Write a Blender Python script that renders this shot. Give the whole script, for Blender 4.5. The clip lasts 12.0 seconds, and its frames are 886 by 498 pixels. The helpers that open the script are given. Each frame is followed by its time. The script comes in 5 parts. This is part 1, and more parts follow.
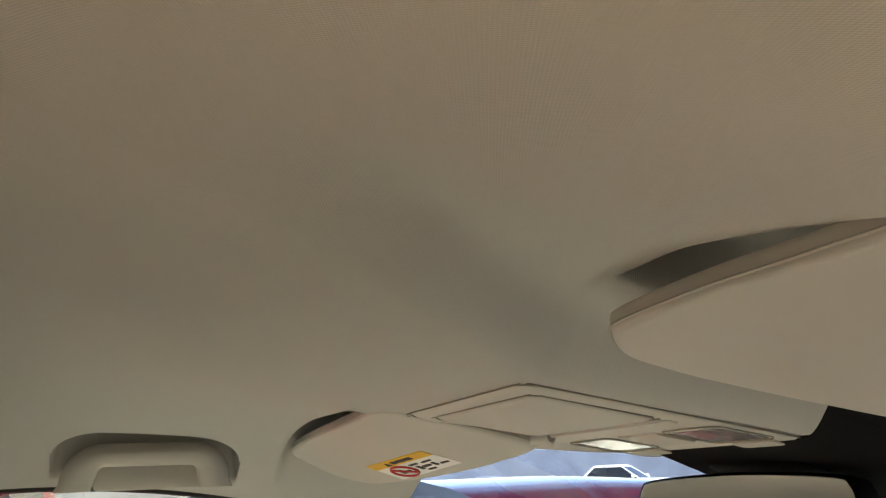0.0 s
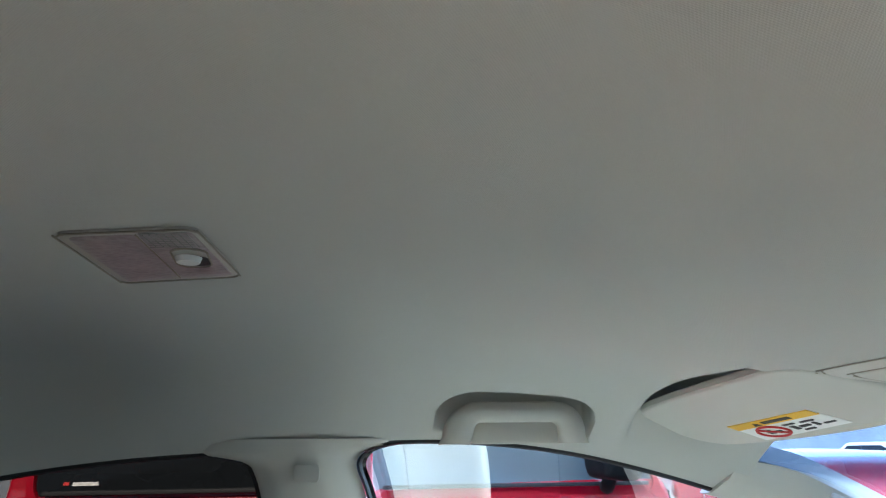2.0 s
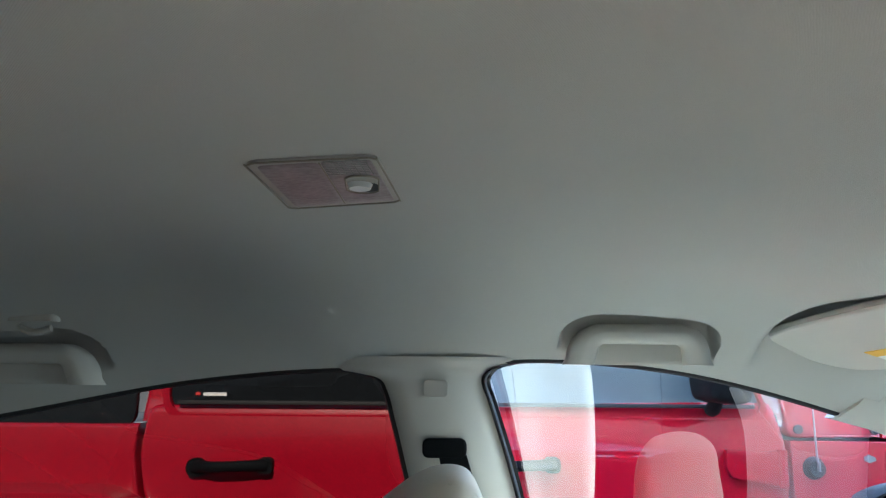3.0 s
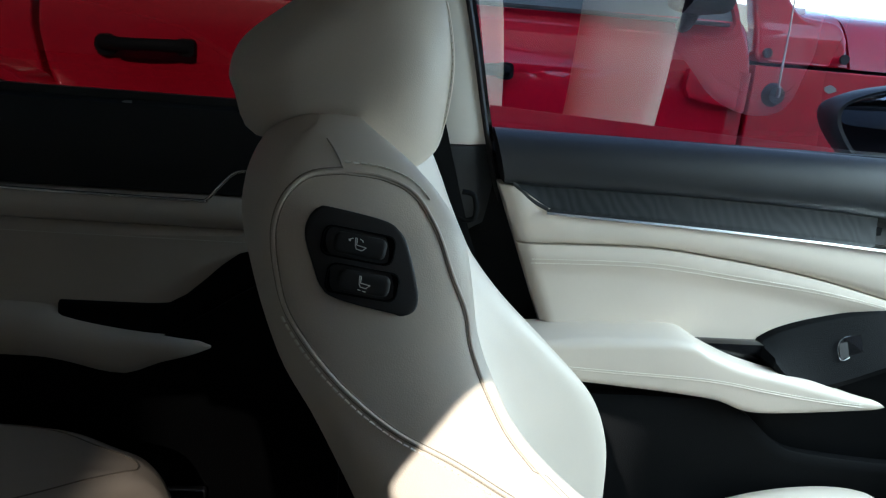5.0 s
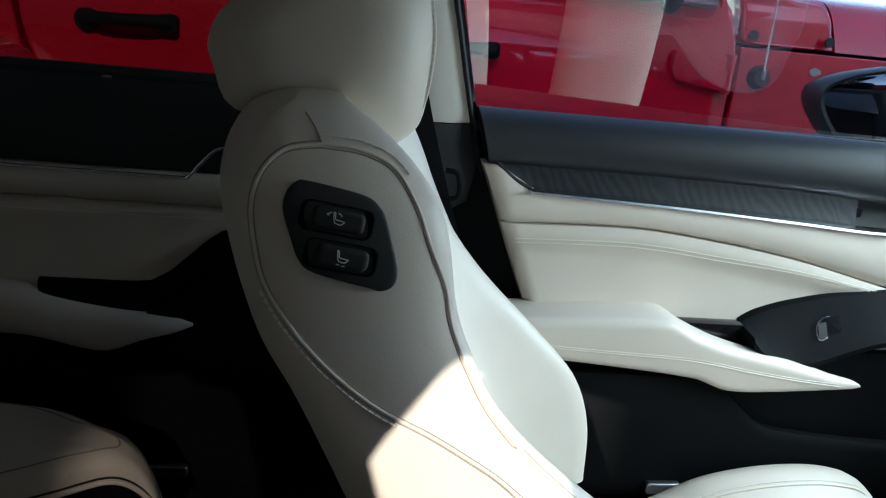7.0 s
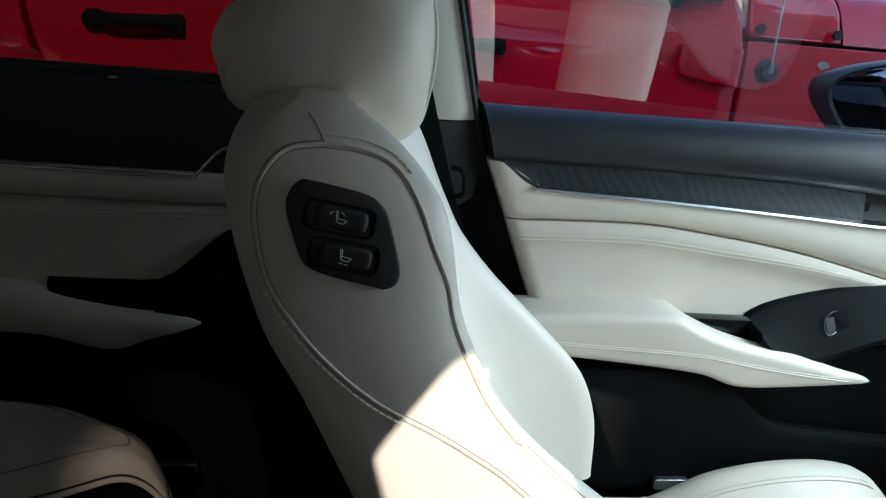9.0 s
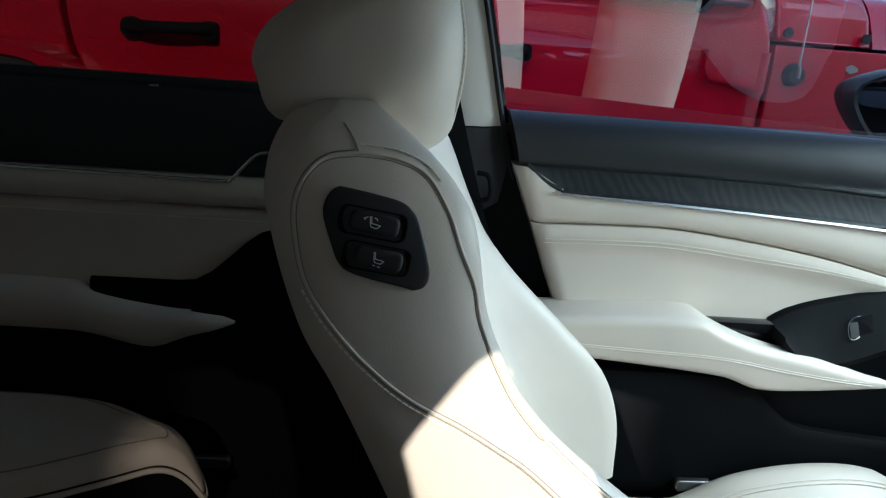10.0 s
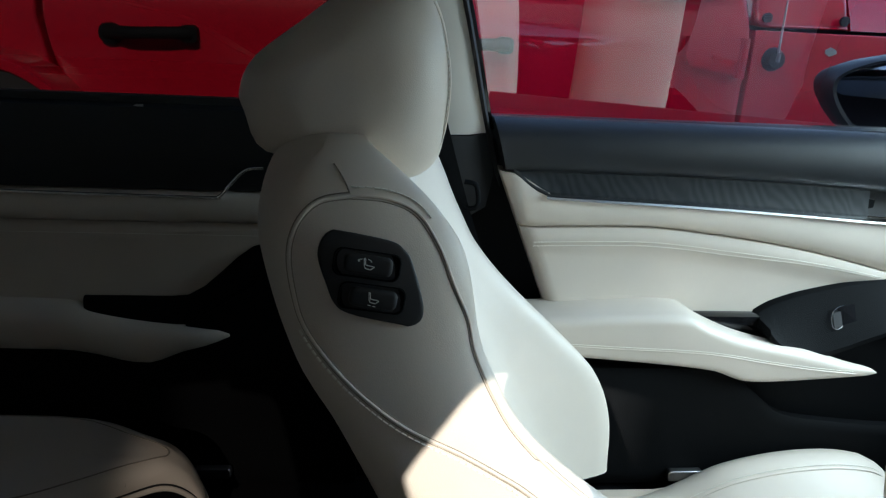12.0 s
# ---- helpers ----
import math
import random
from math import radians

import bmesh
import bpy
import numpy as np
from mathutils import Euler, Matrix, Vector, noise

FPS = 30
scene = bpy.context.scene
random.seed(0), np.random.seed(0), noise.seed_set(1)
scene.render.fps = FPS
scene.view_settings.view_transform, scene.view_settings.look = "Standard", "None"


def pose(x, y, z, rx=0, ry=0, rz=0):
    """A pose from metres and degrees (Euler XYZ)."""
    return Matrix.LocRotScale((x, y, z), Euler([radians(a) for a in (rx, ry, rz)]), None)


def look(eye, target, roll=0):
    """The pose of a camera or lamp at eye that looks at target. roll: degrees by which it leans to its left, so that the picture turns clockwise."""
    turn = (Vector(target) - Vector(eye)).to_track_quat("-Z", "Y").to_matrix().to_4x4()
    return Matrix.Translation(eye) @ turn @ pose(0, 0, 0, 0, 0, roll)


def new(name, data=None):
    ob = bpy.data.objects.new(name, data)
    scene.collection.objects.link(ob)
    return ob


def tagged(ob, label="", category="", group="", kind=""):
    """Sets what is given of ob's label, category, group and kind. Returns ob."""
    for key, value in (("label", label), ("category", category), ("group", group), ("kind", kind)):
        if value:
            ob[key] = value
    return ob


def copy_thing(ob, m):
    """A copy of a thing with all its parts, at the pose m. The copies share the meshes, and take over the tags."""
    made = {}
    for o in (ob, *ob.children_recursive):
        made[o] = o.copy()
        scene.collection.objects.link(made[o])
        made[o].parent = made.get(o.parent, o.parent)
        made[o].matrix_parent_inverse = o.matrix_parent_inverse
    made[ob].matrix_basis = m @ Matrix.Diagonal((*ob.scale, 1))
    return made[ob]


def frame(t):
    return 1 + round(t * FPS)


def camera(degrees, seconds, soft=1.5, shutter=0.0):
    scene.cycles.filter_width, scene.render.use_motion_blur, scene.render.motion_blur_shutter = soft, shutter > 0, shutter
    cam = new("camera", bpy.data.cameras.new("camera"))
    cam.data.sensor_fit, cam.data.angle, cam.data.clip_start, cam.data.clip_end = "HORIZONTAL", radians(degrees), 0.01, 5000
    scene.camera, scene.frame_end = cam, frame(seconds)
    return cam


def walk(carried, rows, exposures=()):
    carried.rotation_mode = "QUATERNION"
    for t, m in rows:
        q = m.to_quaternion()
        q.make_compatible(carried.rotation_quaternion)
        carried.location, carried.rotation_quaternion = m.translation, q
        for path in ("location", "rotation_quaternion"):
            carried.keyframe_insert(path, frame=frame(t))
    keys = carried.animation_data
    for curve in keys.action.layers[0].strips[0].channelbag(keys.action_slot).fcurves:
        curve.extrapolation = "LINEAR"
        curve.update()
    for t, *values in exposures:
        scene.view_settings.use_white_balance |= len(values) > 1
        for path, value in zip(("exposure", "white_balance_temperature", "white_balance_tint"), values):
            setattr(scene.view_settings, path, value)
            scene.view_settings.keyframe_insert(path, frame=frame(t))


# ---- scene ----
cam = camera(63.0, 12.0, soft=1.25)
PATH = [
    (0, (0.222, -0.59, 1.295), (1.019, 1.139, 1.906), -2.5),
    (0.5, (0.173, -0.582, 1.295), (0.814, 1.212, 1.903), -1.6),
    (1, (0.097, -0.58, 1.281), (0.626, 1.252, 1.883), -0.6),
    (1.5, (0.07, -0.584, 1.277), (0.431, 1.294, 1.863), -0.5),
    (2, (0.025, -0.574, 1.281), (0.274, 1.331, 1.838), -0.8),
    (2.5, (0.0, -0.582, 1.277), (0.122, 1.356, 1.755), -0.2),
    (3, (-0.037, -0.584, 1.278), (-0.017, 1.384, 1.631), 0.5),
    (3.5, (-0.016, -0.513, 1.19), (0.057, 1.486, 1.205), 2.5),
    (3.7, (-0.012, -0.488, 1.153), (0.08, 1.506, 1.039), 3.1),
    (5.3, (-0.036, -0.378, 1.094), (0.186, 1.522, 0.511), 5.0),
    (5.5, (-0.037, -0.38, 1.096), (0.189, 1.517, 0.505), 5.0),
    (6, (-0.029, -0.378, 1.091), (0.201, 1.517, 0.493), 5.2),
    (6.5, (-0.015, -0.386, 1.086), (0.225, 1.507, 0.486), 5.4),
    (7, (-0.026, -0.384, 1.09), (0.22, 1.508, 0.49), 5.6),
    (9, (-0.022, -0.386, 1.092), (0.201, 1.505, 0.481), 5.0),
    (9.5, (-0.024, -0.389, 1.097), (0.163, 1.507, 0.488), 4.8),
    (10, (-0.027, -0.414, 1.102), (0.127, 1.484, 0.491), 4.7),
    (10.5, (-0.028, -0.422, 1.106), (0.097, 1.477, 0.493), 4.5),
    (11, (-0.029, -0.424, 1.098), (0.075, 1.482, 0.5), 3.7),
    (11.5, (-0.033, -0.417, 1.118), (0.103, 1.48, 0.5), 3.6),
    (12, (-0.033, -0.413, 1.147), (0.156, 1.465, 0.487), 3.0),
]
EXPOSURE = [(0.0, 3.45, 8600, 14), (0.3, 3.6, 7000, 10), (0.7, 3.75, 6100, 7), (1.6, 3.85, 5900, 6), (2.5, 4.0, 5900, 6), (3.2, 4.0, 5900, 6), (3.5, 3.8, 5900, 7), (3.7, 3.45, 5950, 8), (5.3, 2.36, 6000, 9), (12.0, 2.3, 6000, 9)]
walk(cam, [(t, look(eye, target, roll)) for t, eye, target, roll in PATH], EXPOSURE)

# ---- light ----
SUN_TURN, SUN_HEIGHT = 89.0, 29.4   # degrees from the car's nose towards the driver's side, and above the ground
world = bpy.data.worlds.new("sky")
scene.world = world
world.use_nodes = True
wn = world.node_tree.nodes
sky = wn.new("ShaderNodeTexSky")
sky.sky_type, sky.sun_disc = "NISHITA", False
sky.sun_elevation, sky.sun_rotation = radians(SUN_HEIGHT), radians(90 + SUN_TURN)
world.node_tree.links.new(sky.outputs[0], wn["Background"].inputs[0])
wn["Background"].inputs[1].default_value = 0.15
sun = new("sun", bpy.data.lights.new("sun", "SUN"))
sun.data.energy, sun.data.angle, sun.data.color = 3.3, radians(0.5), (1.0, 0.94, 0.86)
sx, sy = math.cos(radians(SUN_TURN)), -math.sin(radians(SUN_TURN))
sun.matrix_world = look((sx * 20, sy * 20, 20 * math.tan(radians(SUN_HEIGHT))), (0, 0, 0))
scene.view_settings.exposure = 0.0
# the sky's light that falls in through the windshield
front = new("windshield_light", bpy.data.lights.new("windshield_light", "AREA"))
front.data.shape, front.data.size, front.data.size_y = "RECTANGLE", 0.80, 0.30
front.data.energy, front.data.color, front.data.spread = 1.20, (0.82, 0.98, 0.96), radians(95)
front.matrix_world = look((1.20, 0.34, 1.06), (0.45, 0.44, 0.50))

# ---- materials ----
def mat(name, color, rough=0.5, metal=0.0, vary=0.06, scale=9.0, bump=0.0, grain=400.0, coat=0.0, spec=0.5, fine="noise", sheen=0.0):
    """A procedural surface: base colour with a broad and a fine variation, and a fine relief."""
    m = bpy.data.materials.new(name)
    m.use_nodes = True
    n, l = m.node_tree.nodes, m.node_tree.links
    b = n["Principled BSDF"]
    b.inputs["Metallic"].default_value, b.inputs["Coat Weight"].default_value = metal, coat
    b.inputs["Specular IOR Level"].default_value, b.inputs["Sheen Weight"].default_value = spec, sheen
    tc = n.new("ShaderNodeTexCoord")
    broad = n.new("ShaderNodeTexNoise")
    broad.inputs["Scale"].default_value, broad.inputs["Detail"].default_value = scale, 4
    l.new(tc.outputs["Object"], broad.inputs["Vector"])
    if fine == "voronoi":
        tex = n.new("ShaderNodeTexVoronoi")
        out = tex.outputs["Distance"]
    else:
        tex = n.new("ShaderNodeTexNoise")
        tex.inputs["Detail"].default_value = 3
        out = tex.outputs["Fac"]
    tex.inputs["Scale"].default_value = grain
    l.new(tc.outputs["Object"], tex.inputs["Vector"])
    mixed = n.new("ShaderNodeMath")
    mixed.operation = "MULTIPLY_ADD"
    mixed.inputs[1].default_value = 0.35
    l.new(out, mixed.inputs[0])
    l.new(broad.outputs["Fac"], mixed.inputs[2])
    ramp = n.new("ShaderNodeValToRGB")
    ramp.color_ramp.elements[0].position, ramp.color_ramp.elements[1].position = 0.35, 1.0
    ramp.color_ramp.elements[0].color = (*[c * (1 - vary) for c in color], 1)
    ramp.color_ramp.elements[1].color = (*[min(1, c * (1 + vary)) for c in color], 1)
    l.new(mixed.outputs[0], ramp.inputs[0])
    l.new(ramp.outputs[0], b.inputs["Base Color"])
    rr = n.new("ShaderNodeMapRange")
    rr.inputs["To Min"].default_value, rr.inputs["To Max"].default_value = max(0, rough - 0.06), min(1, rough + 0.06)
    l.new(broad.outputs["Fac"], rr.inputs["Value"])
    l.new(rr.outputs[0], b.inputs["Roughness"])
    if bump:
        bp = n.new("ShaderNodeBump")
        bp.inputs["Strength"].default_value, bp.inputs["Distance"].default_value = min(1, bump), 0.0006
        l.new(out, bp.inputs["Height"])
        l.new(bp.outputs[0], b.inputs["Normal"])
    return m


def glass(name, tint, gloss=1.0):
    """A thin pane: it lets the light straight through, tinted, and mirrors by its Fresnel gloss."""
    m = bpy.data.materials.new(name)
    m.use_nodes = True
    n, l = m.node_tree.nodes, m.node_tree.links
    n.remove(n["Principled BSDF"])
    clear, shine, mix, fres = (n.new("ShaderNode" + k) for k in ("BsdfTransparent", "BsdfGlossy", "MixShader", "Fresnel"))
    clear.inputs[0].default_value = (*tint, 1)
    shine.inputs["Roughness"].default_value = 0.0
    fres.inputs[0].default_value = gloss
    l.new(fres.outputs[0], mix.inputs[0])
    l.new(clear.outputs[0], mix.inputs[1])
    l.new(shine.outputs[0], mix.inputs[2])
    l.new(mix.outputs[0], n["Material Output"].inputs[0])
    return m


def weave(name, color, pitch, rough=0.95):
    """Knitted cloth of the headliner: crossing ribs about a millimetre apart."""
    m = mat(name, color, rough, vary=0.035, scale=5.0, grain=900, sheen=0.15, spec=0.15)
    n, l = m.node_tree.nodes, m.node_tree.links
    tc = n.new("ShaderNodeTexCoord")
    waves = []
    for turn in (28.0, -40.0):
        mp = n.new("ShaderNodeMapping")
        mp.inputs["Rotation"].default_value = (0, 0, radians(turn))
        w = n.new("ShaderNodeTexWave")
        w.inputs["Scale"].default_value = 0.314 / pitch
        w.inputs["Distortion"].default_value, w.inputs["Detail Scale"].default_value = 0.6, 3.0
        l.new(tc.outputs["Object"], mp.inputs[0])
        l.new(mp.outputs[0], w.inputs["Vector"])
        waves.append(w)
    add = n.new("ShaderNodeMath")
    l.new(waves[0].outputs["Fac"], add.inputs[0])
    l.new(waves[1].outputs["Fac"], add.inputs[1])
    bp = n.new("ShaderNodeBump")
    bp.inputs["Strength"].default_value, bp.inputs["Distance"].default_value = 0.24, 0.0004
    l.new(add.outputs[0], bp.inputs["Height"])
    l.new(bp.outputs[0], n["Principled BSDF"].inputs["Normal"])
    return m


CREAM = (0.65, 0.578, 0.50)
M = dict(
    cloth=weave("headliner_cloth", (0.49, 0.472, 0.434), 0.0011),
    beige=mat("beige_plastic", (0.52, 0.49, 0.44), 0.55, vary=0.04, bump=0.25, grain=1200),
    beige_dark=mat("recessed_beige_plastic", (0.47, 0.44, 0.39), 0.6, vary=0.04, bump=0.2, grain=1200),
    leather=mat("ivory_leather", CREAM, 0.45, vary=0.05, bump=0.16, grain=820, fine="voronoi"),
    leather_mid=mat("perforated_ivory_leather", (0.58, 0.55, 0.475), 0.55, vary=0.05, bump=1.0, grain=330, fine="voronoi"),
    thread=mat("ivory_thread", (0.80, 0.77, 0.69), 0.7, vary=0.08, grain=1500),
    # dark brown for seams and joints; beside the welts it stands in for shade
    crease=mat("dark_seam_brown", (0.30, 0.265, 0.215), 0.8, vary=0.1),
    black=mat("black_grained_plastic", (0.0055, 0.006, 0.0068), 0.6, spec=0.05, vary=0.15, bump=0.5, grain=700, fine="voronoi"),
    satin=mat("satin_black_plastic", (0.026, 0.026, 0.028), 0.5, vary=0.12, spec=0.35, bump=0.2, grain=900),
    pad=mat("black_soft_pad", (0.017, 0.019, 0.022), 0.45, spec=0.4, vary=0.12, bump=0.3, grain=1100, fine="voronoi"),
    gloss=mat("gloss_black", (0.008, 0.008, 0.009), 0.10, vary=0.1),
    rubber=mat("black_rubber", (0.015, 0.015, 0.016), 0.7, vary=0.15, bump=0.2),
    carpet=mat("black_carpet", (0.008, 0.008, 0.009), 0.98, spec=0.1, vary=0.3, bump=1.0, grain=500),
    chrome=mat("satin_chrome", (0.90, 0.90, 0.89), 0.22, metal=1.0, vary=0.02),
    white=mat("white_mark", (0.80, 0.80, 0.78), 0.6, vary=0.02),
    yellow=mat("yellow_print", (0.80, 0.46, 0.02), 0.5, vary=0.03),
    red_ink=mat("red_print", (0.55, 0.03, 0.03), 0.5, vary=0.03),
    ink=mat("black_print", (0.03, 0.03, 0.03), 0.6, vary=0.03),
    map_lens=mat("clear_map_lamp_lens", (0.34, 0.33, 0.32), 0.16, spec=0.6, vary=0.35, scale=30, bump=0.5, grain=120, fine="voronoi", coat=0.6),
    lens=mat("clear_lamp_lens", (0.33, 0.275, 0.28), 0.34, vary=0.28, scale=45, bump=0.5, grain=200, fine="voronoi", spec=0.25),
    red=mat("red_car_paint", (0.37, 0.0006, 0.015), 0.40, vary=0.03, scale=2.0, coat=1.0, spec=0.1),
    white_paint=mat("white_car_paint", (0.80, 0.80, 0.79), 0.3, vary=0.02, scale=1.0, coat=0.8),
    silver_paint=mat("silver_car_paint", (0.45, 0.46, 0.47), 0.3, metal=0.6, vary=0.03, coat=0.8),
    dark_glass=mat("dark_tinted_glass", (0.012, 0.014, 0.016), 0.04, vary=0.05),
    tyre=mat("tyre_rubber", (0.02, 0.02, 0.02), 0.8, vary=0.2, bump=0.4),
    asphalt=mat("pale_concrete", (0.24, 0.235, 0.225), 0.9, vary=0.16, scale=0.7, bump=0.6, grain=60),
    plaster=mat("cream_plaster", (0.55, 0.50, 0.42), 0.9, vary=0.08, scale=1.5, grain=40, bump=0.3),
    facade=mat("dark_blue_grey", (0.10, 0.125, 0.17), 0.9, vary=0.35, scale=0.35, grain=3),
    steel=mat("dull_steel", (0.35, 0.35, 0.36), 0.35, metal=1.0, vary=0.1),
    mirror=mat("mirror_silver", (0.9, 0.9, 0.9), 0.0, metal=1.0, vary=0.0),
    mirror_dim=mat("dark_reflection_silver", (0.20, 0.20, 0.21), 0.0, metal=1.0, vary=0.0),
    pane=glass("window_glass", (0.93, 0.94, 0.94), 3.7),
    pane_dark=glass("tinted_window_glass", (0.043, 0.038, 0.033), 1.5),
    pane_driver=glass("driver_window_glass", (0.46, 0.44, 0.405), 1.5),
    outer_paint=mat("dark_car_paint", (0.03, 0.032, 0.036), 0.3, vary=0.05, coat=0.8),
    pane_black=glass("black_tinted_glass", (0.01, 0.01, 0.01), 1.5),
    shield=glass("windshield_glass", (0.80, 0.87, 0.90), 1.4),
)


M["red"].node_tree.nodes["Principled BSDF"].inputs["Coat IOR"].default_value = 1.55


def shade_band(m, low, high, tint):
    """A blue sun band across the top of a windshield, fading downwards between two heights."""
    n, l = m.node_tree.nodes, m.node_tree.links
    geo, split, ramp, mix = (n.new("ShaderNode" + k) for k in ("NewGeometry", "SeparateXYZ", "MapRange", "MixRGB"))
    ramp.interpolation_type = "SMOOTHSTEP"
    ramp.inputs["From Min"].default_value, ramp.inputs["From Max"].default_value = low, high
    mix.inputs[1].default_value, mix.inputs[2].default_value = (0.80, 0.87, 0.90, 1), (*tint, 1)
    l.new(geo.outputs["Position"], split.inputs[0])
    l.new(split.outputs["Z"], ramp.inputs["Value"])
    l.new(ramp.outputs[0], mix.inputs[0])
    l.new(mix.outputs[0], next(k for k in n if k.type == "BSDF_TRANSPARENT").inputs[0])


shade_band(M["shield"], 1.215, 1.255, (0.16, 0.21, 0.29))


# ---- builders ----
def thing(name, label, category, at=(0, 0, 0), group="", kind=""):
    ob = new(name)
    ob.empty_display_size = 0.05
    ob.location = at
    return tagged(ob, label, category, group, kind)


def mesh_of(bm, name, angle=42):
    me = bpy.data.meshes.new(name)
    bm.normal_update()
    bm.to_mesh(me)
    bm.free()
    me.shade_smooth()
    me.set_sharp_from_angle(angle=radians(angle))
    return me


def part(name, bm, material, parent=None, label="", angle=42):
    """Links a bmesh, given in world metres, as one mesh object under a thing or a part."""
    ob = new(name, mesh_of(bm, name, angle))
    ob.data.materials.append(M[material] if isinstance(material, str) else material)
    if parent:
        ob.parent = parent
        up, o = Vector((0, 0, 0)), parent
        while o:
            up, o = up + o.location, o.parent
        ob.data.transform(Matrix.Translation(-up))
    if label:
        tagged(ob, label)
    return ob


def facing(bm, eye=(0.0, 0.0, 1.0)):
    """Turns the faces of a single sheet towards a point, so that its gloss is that of air on glass."""
    bm.normal_update()
    back = [f for f in bm.faces if f.normal.dot(Vector(eye) - f.calc_center_median()) < 0]
    bmesh.ops.reverse_faces(bm, faces=back)
    return bm


def smooth_loop(pts, n, closed=True):
    """n points along a Catmull-Rom curve through pts."""
    p = np.array(pts, float)
    k = len(p)
    out = []
    spans = k if closed else k - 1
    for i in range(n):
        s = i / n * spans if closed else i / (n - 1) * spans
        j = min(int(s), spans - 1)
        f = s - j
        if closed:
            a, b, c, d = p[(j - 1) % k], p[j], p[(j + 1) % k], p[(j + 2) % k]
        else:
            a, b, c, d = p[max(j - 1, 0)], p[j], p[j + 1], p[min(j + 2, k - 1)]
        out.append(0.5 * (2 * b + (c - a) * f + (2 * a - 5 * b + 4 * c - d) * f * f + (3 * b - a - 3 * c + d) * f ** 3))
    return np.array(out)


def loft(rings, closed=True, caps=True):
    """A skin over rings of equally many points."""
    bm = bmesh.new()
    vs = [[bm.verts.new(p) for p in ring] for ring in rings]
    m = len(vs[0])
    for a, b in zip(vs, vs[1:]):
        for i in range(m if closed else m - 1):
            j = (i + 1) % m
            bm.faces.new((a[i], a[j], b[j], b[i]))
    if caps and closed:
        bm.faces.new(vs[0][::-1])
        bm.faces.new(vs[-1])
    bmesh.ops.recalc_face_normals(bm, faces=bm.faces)
    return bm


def inset_loop(p, d):
    """A closed loop of 2D points, moved inwards by d."""
    t = np.roll(p, -1, 0) - np.roll(p, 1, 0)
    t /= np.linalg.norm(t, axis=1)[:, None] + 1e-9
    nrm = np.stack([-t[:, 1], t[:, 0]], 1)
    area = np.sum(p[:, 0] * np.roll(p[:, 1], -1) - np.roll(p[:, 0], -1) * p[:, 1])
    return p + nrm * (d if area > 0 else -d)


def pillow(profile, y0, y1, r, n=56, steps=7, bulge=0.0):
    """A solid with an x-z profile between y0 and y1, its ends rounded by r."""
    p = smooth_loop(profile, n)
    rings = []
    ys = [(y0 + r - r * math.sin(a), r - r * math.cos(a)) for a in np.linspace(math.pi / 2, 0, steps)]
    ys += [(y0 + (y1 - y0) * f, -bulge * math.sin(math.pi * f)) for f in np.linspace(0, 1, 7)[1:-1] if y0 + r < y0 + (y1 - y0) * f < y1 - r]
    ys += [(y1 - r + r * math.sin(a), r - r * math.cos(a)) for a in np.linspace(0, math.pi / 2, steps)]
    c = (p.max(0) + p.min(0)) / 2
    rad = max(1.25 * r, 0.5 * float((p.max(0) - p.min(0)).min()))
    for y, d in ys:
        q = c + (p - c) * (1 - d / rad)
        rings.append([(a, y, b) for a, b in q])
    return loft(rings)


def box(cx, cy, cz, sx, sy, sz, r=0.004, seg=2, turn=None):
    bm = bmesh.new()
    bmesh.ops.create_cube(bm, size=1, matrix=Matrix.Diagonal((sx, sy, sz, 1)))
    if r:
        bmesh.ops.bevel(bm, geom=bm.edges[:], offset=min(r, 0.45 * min(sx, sy, sz)), segments=seg, affect="EDGES", profile=0.6)
    bm.transform(Matrix.Translation((cx, cy, cz)) @ (turn or Matrix()))
    return bm


def tube(points, radius, sides=10, n=None, closed=False):
    """A round bar along a curve; radius may be a list."""
    p = smooth_loop(points, n or 6 * len(points), closed)
    rad = np.interp(np.linspace(0, 1, len(p)), np.linspace(0, 1, len(radius)), radius) if isinstance(radius, (list, tuple)) else [radius] * len(p)
    rings, side = [], None
    for i, c in enumerate(p):
        d = Vector(p[(i + 1) % len(p)] - p[i - 1]) if closed else Vector(p[min(i + 1, len(p) - 1)] - p[max(i - 1, 0)])
        d.normalize()
        side = (side - d * side.dot(d)).normalized() if side else d.orthogonal().normalized()
        up = d.cross(side)
        rings.append([tuple(Vector(c) + (side * math.cos(a) + up * math.sin(a)) * rad[i]) for a in np.linspace(0, 2 * math.pi, sides, endpoint=False)])
    if closed:
        rings.append(rings[0])
    return loft(rings, caps=not closed)


def slab(outline, depth, r=0.003, axis="y", at=0.0):
    """A plate with an outline of 2D points, depth thick along an axis, its front rim rounded. axis y: outline in x-z; x: in y-z; z: in x-y."""
    def put(a, b, d):
        return {"y": (a, d, b), "x": (d, a, b), "z": (a, b, d)}[axis]
    p = np.array(outline, float)
    s = 1 if depth > 0 else -1
    rings = []
    rings.append([put(a, b, at) for a, b in inset_loop(p, 1.6 * r)])
    for f in np.linspace(0, math.pi / 2, 4):
        q = inset_loop(p, r * (1 - math.sin(f)))
        rings.append([put(a, b, at + s * r * (1 - math.cos(f))) for a, b in q])
    rings.append([put(a, b, at + depth) for a, b in p])
    return loft(rings)


